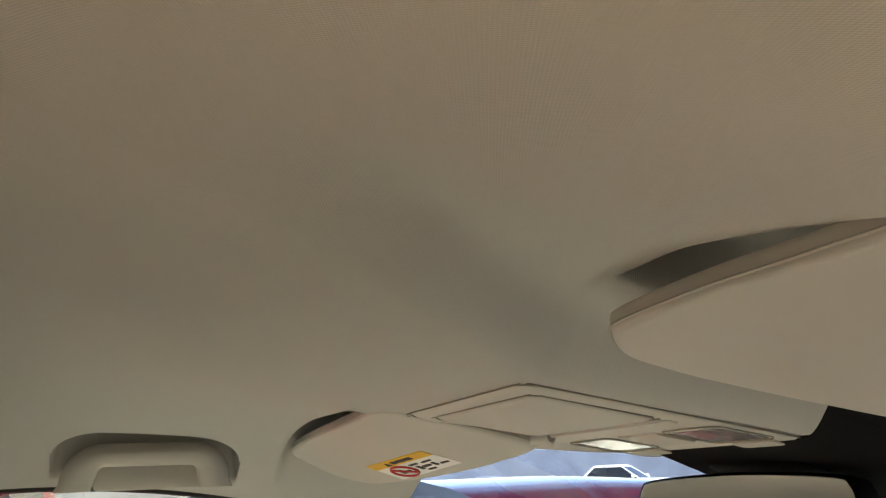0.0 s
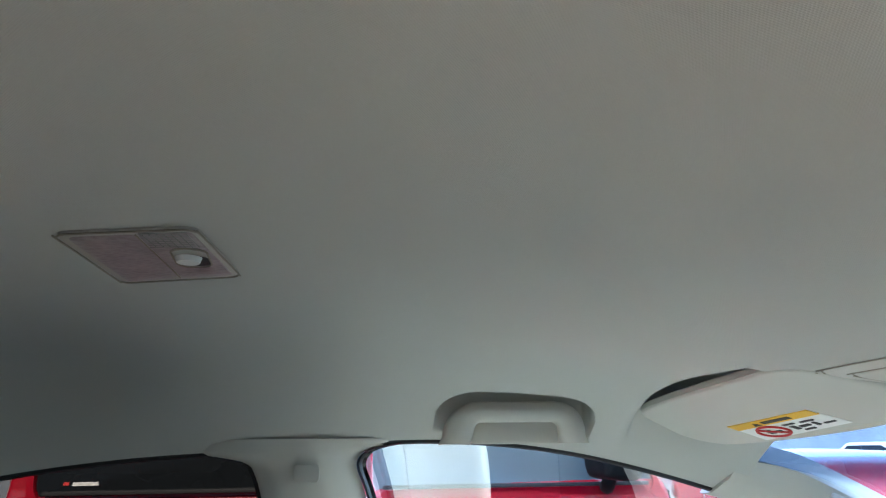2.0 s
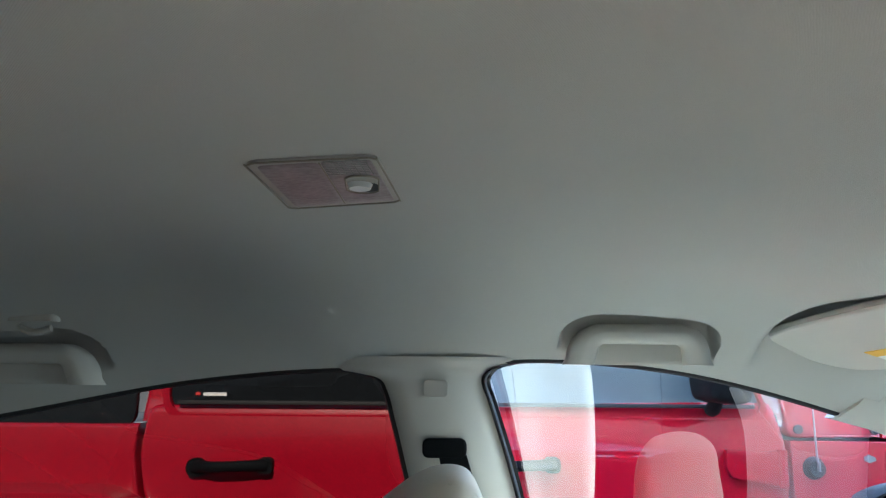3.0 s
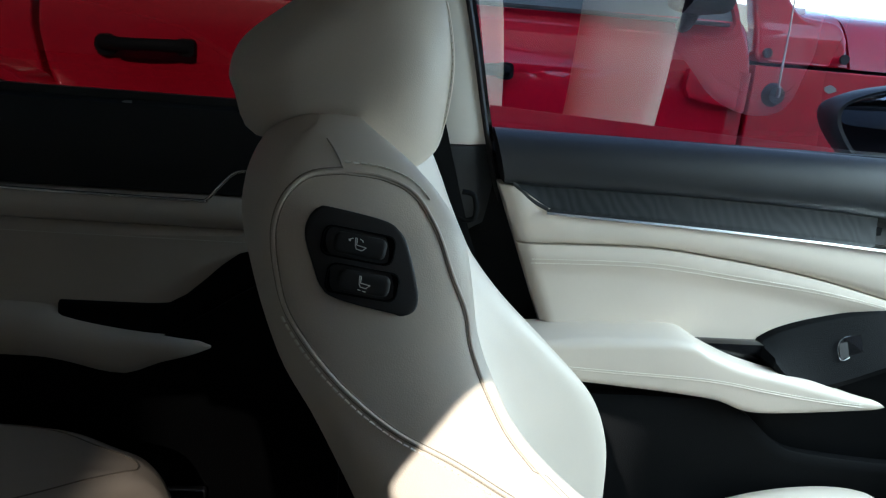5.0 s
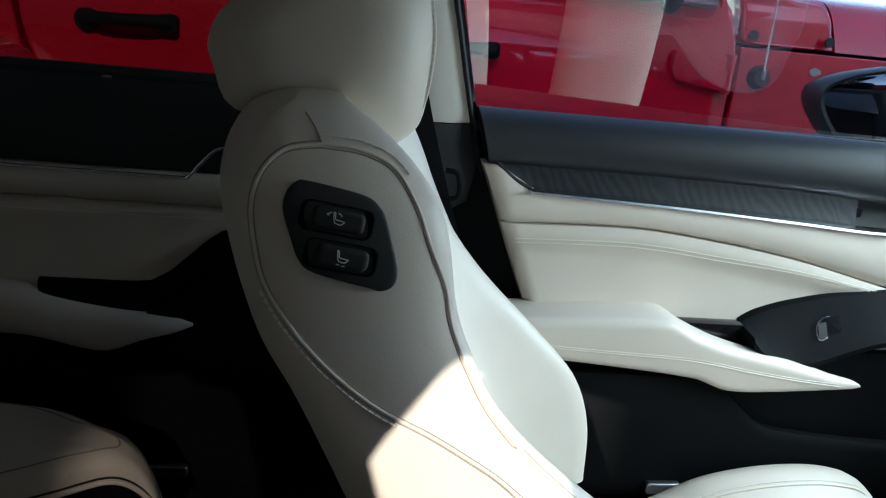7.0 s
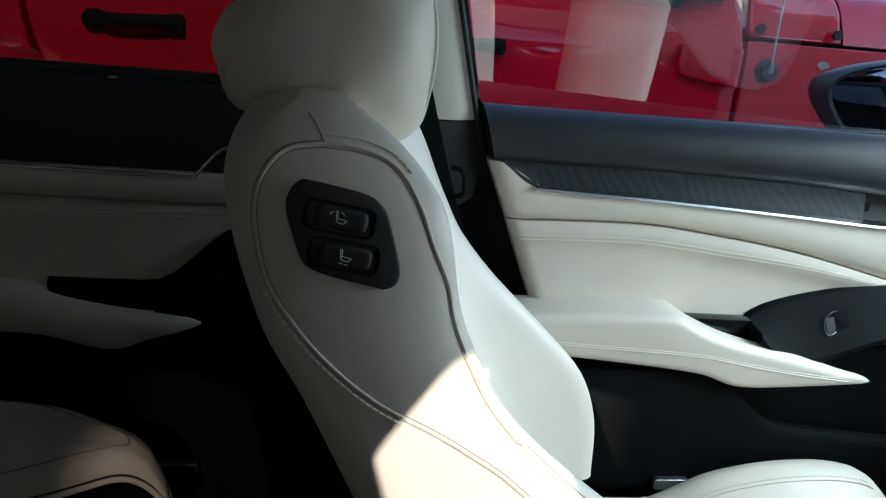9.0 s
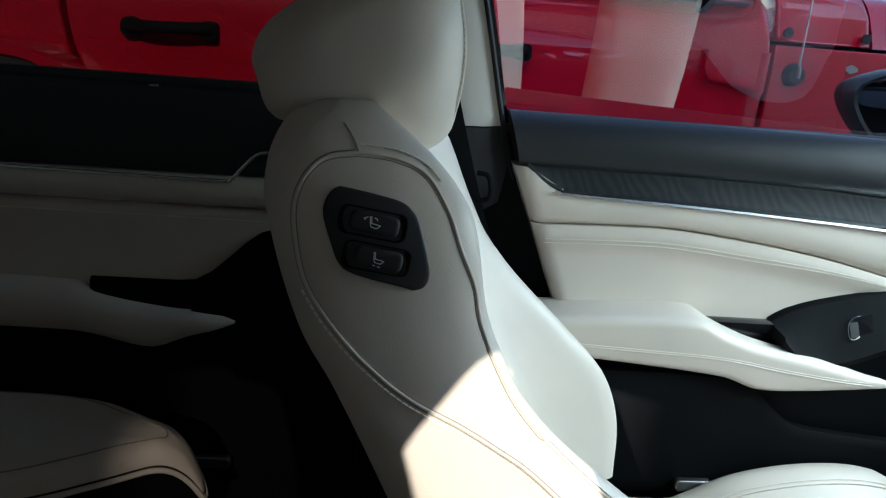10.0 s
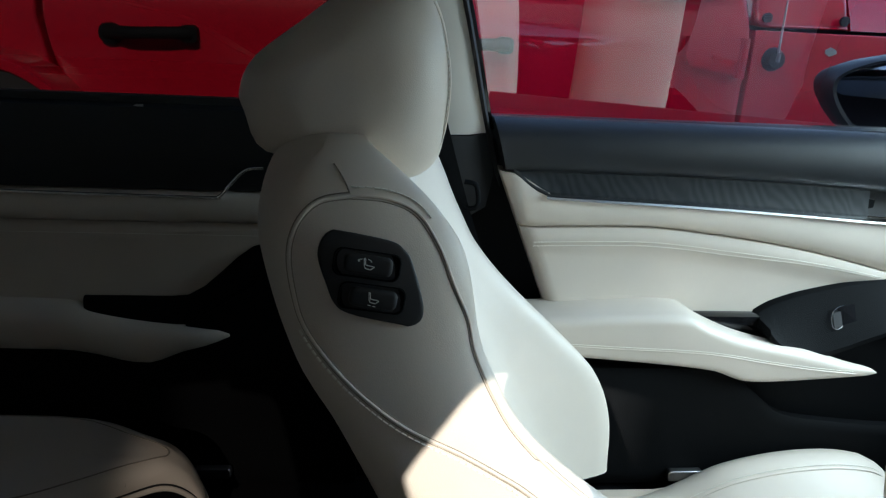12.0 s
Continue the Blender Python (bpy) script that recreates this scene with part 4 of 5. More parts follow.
    part("base", box(0.52 + dx, cy, 0.285, 0.60, 0.46, 0.05, 0.012), "black", seat, "black plastic seat base")
    if controls:
        shoulder_switches(seat, on_side)
    return seat


def shoulder_switches(seat, on_side):
    """The two switches on the shoulder that move the seat from behind."""
    outline = smooth_loop([(-0.058, 0.9770), (-0.022, 0.9695), (-0.0095, 0.9615), (-0.003, 0.950), (0.0055, 0.919), (0.004, 0.906), (-0.005, 0.902), (-0.014, 0.9045), (-0.052, 0.9145), (-0.063, 0.923), (-0.069, 0.938), (-0.0750, 0.957), (-0.0735, 0.969), (-0.067, 0.9765)], 72)
    mid = Vector(on_side(-0.035, 0.940))
    edge = [on_side(x, z) for x, z in outline]
    # the plate stands a little proud of the leather all round and follows it
    def ring(f, lift):
        return [on_side(mid.x + (p[0] - mid.x) * f, mid.z + (p[2] - mid.z) * f, lift) for p in edge]
    rings = [ring(1, -0.004), ring(1, 0.0015), ring(0.985, 0.0030), ring(0.96, 0.0036)] + [ring(f, 0.0036) for f in (0.9, 0.75, 0.5, 0.25, 0.05)]
    plate = part("switch_plate", loft(rings), "satin", seat, "black plastic switch plate on the shoulder", 50)
    for cx, cz, name in ((-0.0385, 0.9525, "recline"), (-0.0345, 0.9270, "slide")):
        at = Vector(on_side(cx, cz, 0.0036))
        along = (Vector(on_side(cx + 0.022, cz - 0.0035)) - Vector(on_side(cx - 0.022, cz + 0.0035))).normalized()
        rise = Vector(on_side(cx, cz + 0.009)) - Vector(on_side(cx, cz - 0.009))
        rise = (rise - along * rise.dot(along)).normalized()
        inward = rise.cross(along)
        flat = Matrix((along, inward, rise)).transposed().to_4x4()
        flat.translation = at
        def laid(bm):
            bm.transform(flat)
            return bm
        rim = round_rect(0, 0, 0.050, 0.0200, 0.0062)
        c2 = np.array(rim)
        bm = loft([[(x * f, d, z * g) for x, z in c2] for f, g, d in ((1.04, 1.09, 0.004), (1.035, 1.08, -0.0004), (1.0, 1.0, -0.0009), (0.985, 0.96, 0.0), (0.975, 0.94, 0.0008))])
        part("switch_well", laid(bm), "black", plate)
        part("switch", laid(slab(round_rect(0.001, 0, 0.037, 0.0150, 0.005), 0.007, 0.0028, "y", -0.0040)), "rubber", plate, "black rocker switch with a white seat symbol")
        ic = []
        s = 0.00104
        def stroke(points, w=0.00036):
            for p, q in zip(points, points[1:]):
                ic.append(laid(tube([(a * s - 0.001, -0.0041, b * s) for a, b in (p, q)], w, 5, 3)))
        stroke([(-2.2, 5.0), (-1.4, -0.5), (-0.4, -2.2)])
        stroke([(-0.4, -2.2), (3.6, -2.8), (6.0, -0.4)])
        stroke([(6.0, -0.4), (2.0, 0.0), (-0.6, 0.3), (-1.0, 4.6), (-2.2, 5.0)])
        if name == "recline":
            stroke([(-6.0, 2.6), (-5.0, 3.9), (-3.4, 4.4)])
            stroke([(0.8, 4.6), (2.4, 4.2), (3.4, 2.8)])
            stroke([(-6.4, 3.6), (-6.0, 2.4), (-4.8, 2.6)])
        else:
            stroke([(-1.8, -4.4), (0.4, -4.6)])
            stroke([(1.8, -4.9), (4.0, -5.1)])
        joined = bmesh.new()
        for piece in ic:
            tmp = bpy.data.meshes.new("symbol")
            piece.to_mesh(tmp)
            piece.free()
            joined.from_mesh(tmp)
            bpy.data.meshes.remove(tmp)
        part("symbol", joined, "white", plate, "white printed seat symbol")


front_seat("passenger_seat", "ivory leather front passenger seat with shoulder switches", 0.37, 0.0, True)
front_seat("driver_seat", "ivory leather driver seat pushed far forward", -0.37, 0.34, False)


def rear_bench():
    bench = thing("rear_bench", "ivory leather rear bench with pleated backrest", "car seat", (-0.75, 0, 0.29))
    # cushion with a rounded front, drawn back at its outer corners
    prof = smooth_loop([(-0.272, 0.440), (-0.276, 0.462), (-0.292, 0.486), (-0.318, 0.508), (-0.355, 0.522), (-0.45, 0.520), (-0.60, 0.505), (-0.80, 0.49), (-0.95, 0.48), (-0.98, 0.44), (-0.95, 0.40), (-0.60, 0.38), (-0.34, 0.38), (-0.285, 0.40)], 80)
    skirt = smooth_loop([(-0.268, 0.405), (-0.274, 0.446), (-0.30, 0.450), (-0.34, 0.42), (-0.34, 0.33), (-0.29, 0.32), (-0.274, 0.36)], 40)
    def corner(y):
        return 0.15 * max(0.0, (abs(y) - 0.44) / 0.20) ** 2.0
    def across(shape, ys, grow=0.0):
        c = shape.mean(0)
        rings = []
        for y, f in ys:
            k = corner(y)
            rings.append([(c[0] + (a - c[0]) * f - k * max(0.0, min(1.0, (a + 0.75) / 0.45)), y, c[1] + (b - c[1]) * f - 0.25 * k) for a, b in shape])
        return loft(rings)
    for y0, y1 in ((-0.095, 0.095), (-0.655, -0.10)):
        ys = [(y0, 0.55), (y0 + 0.004, 0.80), (y0 + 0.012, 0.93), (y0 + 0.026, 0.99)] + [(y, 1.0) for y in np.linspace(y0 + 0.04, y1 - 0.04, 22)] + [(y1 - 0.026, 0.99), (y1 - 0.012, 0.93), (y1 - 0.004, 0.80), (y1, 0.55)]
        c = part("cushion", across(prof, ys), "leather", bench, "ivory leather bench cushion", 60)
        part("front_skirt", across(skirt, [(y, 1.0) for y in np.linspace(y0 + 0.004, y1 - 0.004, 22)]), "carpet", c, "black cloth skirt")
    # the passenger's side comes forward in a rounded nose, with a dark skirt under its welt
    nose = smooth_loop([(-0.95, 0.30), (-0.82, 0.305), (-0.70, 0.322), (-0.57, 0.345), (-0.465, 0.370), (-0.385, 0.412), (-0.330, 0.446), (-0.288, 0.466), (-0.268, 0.480), (-0.280, 0.502), (-0.345, 0.536), (-0.427, 0.578), (-0.52, 0.592), (-0.70, 0.594), (-0.95, 0.594)], 120)
    hub = np.array((-0.62, 0.46))
    droop = lambda x: 0.068 * max(0.0, (x + 0.345) / 0.077) ** 3
    level = lambda f, z: [(x, y, z - droop(x)) for x, y in hub + (nose - hub) * f]
    c = part("cushion", loft([level(0.985, 0.483), level(0.995, 0.489), level(0.998, 0.497), level(0.985, 0.506), level(0.95, 0.514), level(0.88, 0.521), level(0.7, 0.524), level(0.4, 0.522), level(0.02, 0.520)]), "leather", bench, "ivory leather bench cushion", 60)
    part("front_skirt", loft([level(0.95, 0.30), level(0.975, 0.36), level(0.985, 0.485), level(0.9, 0.488)]), "black", c, "black cloth skirt")
    part("welt", tube(level(0.998, 0.4855), 0.0042, 8, 160, True), "leather", c, "raised leather welt")
    part("groove", tube(level(0.998, 0.4915), 0.0016, 6, 160, True), "rubber", c)
    part("crease", tube(level(0.86, 0.5222), 0.0010, 6, 120, True), "crease", c)
    part("seam", stitches([(x, y, z - droop(x)) for x, y, z in ((-0.345, 0.476, 0.5185), (-0.327, 0.472, 0.5140), (-0.310, 0.466, 0.5050))], 0.006, 0.004, 0.0008), "crease", c)
    for k in range(7):
        x = -0.36 - 0.022 * k
        y = 0.427 - 0.36 * (-0.36 - x)
        part("pleat", tube([(x, y, 0.5030 - droop(x)), (x - 0.010 + 0.003 * (-1) ** k, y + 0.014, 0.5138), (x - 0.024, y + 0.030, 0.5190)], [0.0008, 0.0030, 0.0008], 6, 16), "leather", c)
    back = [(-0.90, 0.46), (-0.86, 0.52), (-0.92, 0.75), (-0.99, 0.93), (-1.02, 1.0), (-1.06, 1.03), (-1.12, 1.01), (-1.14, 0.94), (-1.08, 0.75), (-1.02, 0.48)]
    ys = np.linspace(-0.62, 0.62, 12)
    for a, b in zip(ys, ys[1:]):
        part("back_pleat", pillow(back, a + 0.001, b - 0.001, 0.022, 44, 5), "leather", bench, "ivory leather pleat of the backrest", 60)
    for cy in (-0.36, 0.36):
        part("headrest", pillow([(x * 0.8 - 1.05, 1.03 + (z - 0.985) * 0.75) for x, z in HEAD], cy - 0.13, cy + 0.13, 0.05, 48, 7), "leather", bench, "ivory leather headrest", 60)
    return bench


rear_bench()

# ---- fixtures on the headliner ----
def grab_handle(x0, x1, y, top, name="grab_handle"):
    """A fold-up handle over a door: an arched bar in a hollow, with a cup behind it."""
    h = thing(name, "beige plastic fold-up grab handle above the car door", "grab handle", ((x0 + x1) / 2, y, top), "grab handles over the doors")
    cx, w = (x0 + x1) / 2, x1 - x0
    def arch(half, height, r, foot):
        """Half of the outline of an arch, from one foot over the top to the other."""
        pts = [(cx - half - 0.006, foot), (cx - half, height - r)]
        pts += [(cx - half + r - r * math.cos(a), height - r + r * math.sin(a)) for a in np.linspace(0.15, math.pi / 2, 10)]
        return np.array(pts + [(2 * cx - x, z) for x, z in pts[::-1]])
    outer, inner = arch(w / 2, top, 0.050, top - 0.061), arch(w / 2 - 0.045, top - 0.030, 0.010, top - 0.061)
    rings = []
    for o, i in zip(outer, inner):
        m = (o + i) / 2
        lean = lambda z: y + (top - z) * 0.30
        sec = [(o, 0.030), (o, 0.012), (o * 0.93 + i * 0.07, 0.005), (o * 0.72 + i * 0.28, 0.0), (o * 0.60 + i * 0.40, -0.003), (m, -0.004), (o * 0.12 + i * 0.88, -0.003), (o * 0.03 + i * 0.97, 0.001), (i, 0.006), (i, 0.030)]
        rings.append([(p[0], lean(p[1]) + d, p[1]) for p, d in sec])
    part("bar", loft(rings), "beige", h, "", 50)
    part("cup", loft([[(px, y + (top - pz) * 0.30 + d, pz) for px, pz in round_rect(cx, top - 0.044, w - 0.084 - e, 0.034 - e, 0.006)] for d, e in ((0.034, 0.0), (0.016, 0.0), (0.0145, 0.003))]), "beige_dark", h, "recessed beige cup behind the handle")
    return h


grab_handle(0.166, 0.384, 0.500, 1.362)
grab_handle(-0.762, -0.545, 0.500, 1.325)


def plate_on_roof(outline, thick, lift, r=0.003, n=None):
    """A plate that follows the headliner, hanging below it."""
    c = np.mean(outline, 0)
    rings = []
    for f, d in ((1.0, -0.012), (1.0, lift), (0.985, lift + thick * 0.6), (0.96, lift + thick), (0.80, lift + thick), (0.5, lift + thick), (0.2, lift + thick), (0.02, lift + thick)):
        ring = []
        for p in outline:
            x, y = c + (np.array(p) - c) * f
            ring.append((x, y, ceiling_z(x, y) - d))
        rings.append(ring)
    return loft(rings)


def dome_lamp():
    lamp = thing("dome_lamp", "clear plastic ceiling lamp with a round switch", "ceiling lamp", (-0.12, -0.01, 1.43))
    def quad(a, b, c, d, r=0.012):
        pts = []
        corners = [Vector(p) for p in (a, b, c, d)]
        for i in range(4):
            p, q, s = corners[i - 1], corners[i], corners[(i + 1) % 4]
            u, w = (p - q).normalized() * r, (s - q).normalized() * r
            for t in np.linspace(0, 1, 6):
                pts.append(tuple((q + u) * (1 - t) ** 2 + 2 * q * t * (1 - t) + (q + w) * t * t))
        return pts
    shell = quad((-0.177, -0.079), (-0.080, -0.093), (-0.068, 0.039), (-0.171, 0.062))
    part("frame", plate_on_roof(shell, 0.0018, 0.0008), "beige_dark", lamp)
    lens = quad((-0.170, -0.074), (-0.122, -0.082), (-0.118, 0.040), (-0.164, 0.056), 0.008)
    part("lens", plate_on_roof(lens, 0.0016, 0.0018), "lens", lamp, "clear ribbed lamp lens")
    lens2 = quad((-0.1215, -0.082), (-0.084, -0.088), (-0.073, 0.034), (-0.1175, 0.040), 0.006)
    part("lens", plate_on_roof(lens2, 0.0016, 0.0018), "lens", lamp, "clear ribbed lamp lens")
    under = lambda x, y, d: (x, y, ceiling_z(x, y) - d)
    part("rim", tube([under(x, y, 0.0028) for x, y in shell], 0.0008, 5, 140, True), "crease", lamp)
    part("joint", tube([under(-0.1218 + 0.004 * f, -0.082 + 0.122 * f, 0.0036) for f in (0, 0.5, 1)], 0.0006, 5, 12), "crease", lamp)
    for k in range(8):
        y = -0.0835 + 0.0046 * k
        part("rib", tube([under(-0.1195, y, 0.0034), under(-0.104, y - 0.002, 0.0034), under(-0.087, y - 0.004, 0.0034)], 0.0005, 5, 6), "map_lens", lamp)
    for k in range(7):
        x = -0.118 + 0.0050 * k
        part("rib", tube([under(x, -0.0845, 0.0034), under(x + 0.003, -0.052, 0.0034)], 0.0005, 5, 4), "map_lens", lamp)
    well = round_rect(-0.096, -0.024, 0.026, 0.052, 0.012, turn=4)
    part("switch_well", plate_on_roof(well, 0.0006, 0.0034), "beige_dark", lamp)
    part("well_rim", tube([under(x, y, 0.0042) for x, y in well], 0.0009, 5, 80, True), "crease", lamp)
    part("slot", plate_on_roof(round_rect(-0.0935, -0.016, 0.020, 0.028, 0.0095), 0.0004, 0.0042), "ink", lamp)
    knob = bmesh.new()
    bmesh.ops.create_cone(knob, cap_ends=True, segments=28, radius1=0.0085, radius2=0.0100, depth=0.004, matrix=Matrix.Translation(under(-0.0975, -0.028, 0.0068)))
    part("switch", knob, "white", lamp, "round white lamp switch")


dome_lamp()

# a coat hook further back, almost lost in the shade
hook = thing("coat_hook", "small dark plastic coat hook under the headliner", "coat hook", (-0.60, 0.44, 1.35))
part("base", slab(round_rect(-0.60, 0.44, 0.07, 0.022, 0.010), -0.02, 0.004, "z", 1.372), "beige_dark", hook)
part("hook", tube([(-0.62, 0.44, 1.345), (-0.60, 0.44, 1.337), (-0.575, 0.44, 1.343)], 0.005, 8, 16), "beige_dark", hook)


def visor(side, outline, name_label, card):
    """A sun visor folded up; outline in x-y for the passenger's side, its plane falls towards the windshield."""
    vis = thing("sun_visor", name_label, "sun visor", (0.5, side * 0.36, 1.33), "sun visors")
    plane = lambda x, y: (1.357 - 0.06 * (abs(y) - 0.33) if side > 0 else 1.363) - (0.27 + 0.15 * (abs(y) - 0.17) / 0.33) * (x - 0.462)
    p = smooth_loop(outline, 90)
    c = p.mean(0)
    slim = 0.70
    rings = []
    for f, d in ((0.3, 0.018), (0.975, 0.018), (0.993, 0.0165), (0.999, 0.013), (1.0, 0.0095), (0.997, 0.004), (0.985, 0.001), (0.95, 0.0), (0.6, 0.0), (0.3, 0.0), (0.02, 0.0)):
        rings.append([(x, side * y, plane(x, y) + d * slim) for x, y in c + (p - c) * f])
    part("panel", loft(rings), "beige", vis, "", 60)
    part("seam", tube([(x, side * y, plane(x, y) + 0.0040) for x, y in c + (p - c) * 1.001], 0.0009, 5, 150, True), "beige_dark", vis)
    if card:
        u, v = Vector((0.014, -0.168, 0)).normalized() * 1.32, Vector((1, -0.15, 0)).normalized() * 0.78
        o = Vector((0.568, 0.405, 0))
        def at(a, b, d):
            q = o + u * a + v * b
            return (q.x, side * q.y, plane(q.x, q.y) - d)
        def sticker(a0, a1, b0, b1, d=0.0008):
            return loft([[at(a0, b0, 0), at(a1, b0, 0), at(a1, b1, 0), at(a0, b1, 0)], [at(a0, b0, d), at(a1, b0, d), at(a1, b1, d), at(a0, b1, d)]])
        lab = part("warning_label", sticker(0.0, 0.125, -0.022, 0.045), "white", vis, "white and yellow airbag warning label")
        part("yellow_band", sticker(0.0, 0.125, -0.0225, -0.003, 0.0012), "yellow", lab, "yellow header band")
        part("word_bar", sticker(0.050, 0.092, -0.017, -0.009, 0.0016), "ink", lab)
        tri = [at(0.034, -0.008, 0.0016), at(0.046, -0.008, 0.0016), at(0.040, -0.019, 0.0016)]
        part("triangle", loft([tri, [(a, b, c2 - 0.0004) for a, b, c2 in tri]]), "ink", lab)
        part("ring_mark", tube([at(0.036 + 0.020 * math.cos(a), 0.020 + 0.020 * math.sin(a), 0.0014) for a in np.linspace(0, 2 * math.pi, 16, endpoint=False)], 0.0017, 6, 48, True), "red_ink", lab, "red prohibition ring")
        part("slash", tube([at(0.023, 0.008, 0.0014), at(0.049, 0.032, 0.0014)], 0.0014, 6, 6), "red_ink", lab)
        for a0, a1, b0, b1 in ((0.026, 0.034, 0.014, 0.028), (0.034, 0.046, 0.020, 0.025), (0.062, 0.078, 0.006, 0.011), (0.064, 0.070, 0.016, 0.030), (0.074, 0.088, 0.020, 0.026), (0.086, 0.104, 0.008, 0.012), (0.094, 0.098, 0.018, 0.030), (0.104, 0.118, 0.026, 0.030), (0.070, 0.084, 0.034, 0.038)):
            part("print_mark", sticker(a0, a1, b0, b1, 0.0013), "ink", lab)
    # pivot clip on the inner end
    if side > 0:
        clip = [(0.640, 0.115, plane(0.64, 0.115) + 0.008), (0.650, 0.085, plane(0.64, 0.115) + 0.010)]
        part("pivot", tube(clip, 0.007, 12, 8), "beige", vis, "beige visor pivot")
    return vis


VISOR = [(0.456, 0.50), (0.453, 0.40), (0.452, 0.36), (0.455, 0.297), (0.463, 0.278), (0.481, 0.264), (0.501, 0.266), (0.53, 0.278), (0.58, 0.312), (0.63, 0.36), (0.66, 0.41), (0.65, 0.46), (0.62, 0.49), (0.60, 0.53), (0.57, 0.545), (0.50, 0.535), (0.465, 0.52)]
LONG_VISOR = [(0.465, 0.47), (0.464, 0.40), (0.466, 0.30), (0.470, 0.20), (0.472, 0.15), (0.49, 0.125), (0.56, 0.11), (0.62, 0.105), (0.650, 0.118), (0.647, 0.19), (0.640, 0.25), (0.62, 0.36), (0.60, 0.45), (0.586, 0.495), (0.555, 0.530), (0.515, 0.540), (0.485, 0.532), (0.470, 0.512)]
visor(1, LONG_VISOR, "beige fabric sun visor folded up, with a warning label", True)
visor(-1, VISOR, "beige fabric sun visor folded up on the driver side", False)


def console():
    con = thing("overhead_console", "beige plastic overhead console with map lamps and a glasses holder", "overhead console", (0.62, 0, 1.34))
    def ro(x0, x1, y0, y1, r, taper=0.0):
        pts = round_rect((x0 + x1) / 2, (y0 + y1) / 2, x1 - x0, y1 - y0, r, 8)
        return [(x, y * (1 - taper * (x - x0))) for x, y in pts]
    part("frame", plate_on_roof(ro(0.500, 0.800, -0.122, 0.122, 0.022), 0.002, 0.001), "beige", con)
    def groove(outline, dz):
        part("groove", tube([(x, y, ceiling_z(x, y) - dz) for x, y in outline], 0.0007, 5, 120, True), "crease", con)
    groove(ro(0.4985, 0.8015, -0.1235, 0.1235, 0.0225), 0.0012)
    groove(ro(0.5185, 0.6415, -0.0995, 0.0995, 0.015), 0.0034)
    part("holder_lid", plate_on_roof(ro(0.520, 0.640, -0.098, 0.098, 0.014), 0.002, 0.003), "beige", con, "beige lid of the glasses holder")
    part("lid_rib", plate_on_roof(ro(0.648, 0.664, -0.098, 0.098, 0.006), 0.002, 0.003), "beige", con)
    for s in (1, -1):
        part("lamp_lens", plate_on_roof(ro(0.690, 0.755, min(s * 0.040, s * 0.112), max(s * 0.040, s * 0.112), 0.010), 0.0015, 0.0026), "map_lens", con, "clear map lamp lens")
        part("lamp_rim", tube([(x, y, ceiling_z(x, y) - 0.0042) for x, y in ro(0.688, 0.757, min(s * 0.038, s * 0.114), max(s * 0.038, s * 0.114), 0.011)], 0.0008, 6, 80, True), "crease", con)
        part("button", plate_on_roof(ro(0.762, 0.782, min(s * 0.05, s * 0.10), max(s * 0.05, s * 0.10), 0.005), 0.002, 0.003), "beige_dark", con)
    part("button", plate_on_roof(ro(0.690, 0.745, -0.030, 0.030, 0.008), 0.002, 0.003), "beige_dark", con)
    return con


console()


def inside_mirror():
    mir = thing("rear_view_mirror", "black rear-view mirror hanging from the windshield", "mirror", (0.80, -0.01, 1.24))
    turn = pose(0.80, -0.012, 1.256, 0, 0, 0) @ pose(0, 0, 0, 0, 0, 14) @ pose(0, 0, 0, 0, 8, 0)
    outline = smooth_loop([(-0.122, 0.0), (-0.118, 0.022), (-0.10, 0.031), (0.0, 0.036), (0.10, 0.031), (0.118, 0.022), (0.122, 0.0), (0.116, -0.024), (0.095, -0.034), (0, -0.036), (-0.095, -0.034), (-0.116, -0.024)], 72)
    bm = slab(outline, 0.030, 0.006, "x", -0.004)
    bm.transform(turn)
    part("housing", bm, "black", mir)
    bm = slab([(a * 0.95, b * 0.90) for a, b in outline], 0.004, 0.001, "x", -0.0065)
    bm.transform(turn)
    part("mirror_glass", bm, "mirror", mir, "silvered mirror glass")
    part("stalk", tube([(0.83, -0.012, 1.245), (0.87, 0, 1.27), (0.90, 0, 1.30)], 0.012, 10, 10), "black", mir)
    part("sensor_cover", pillow([(0.82, 1.325), (0.90, 1.322), (1.00, 1.285), (1.06, 1.245), (1.04, 1.235), (0.95, 1.255), (0.86, 1.285), (0.82, 1.30)], -0.09, 0.06, 0.02, 40, 5), "black", mir, "black sensor cover behind the mirror")


inside_mirror()

# ---- outside: ground, the red off-roader, parked cars ----
ground = bmesh.new()
bmesh.ops.create_grid(ground, x_segments=40, y_segments=40, size=250)
tagged(part("ground", ground, "asphalt"), "pale sunlit concrete of the parking ground", "ground", kind="structure")
# this wall faces the sun; its shade is put into the dark colour
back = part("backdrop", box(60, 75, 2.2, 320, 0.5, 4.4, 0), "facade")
tagged(back, "wall far behind the parking ground, its shade put in as dark blue-grey", "wall", kind="structure")


def crowned(z):
    """How far the sides of the off-roader draw in towards the waist."""
    return 0.9 * min(0.20, max(0.0, z - 1.03)) ** 2


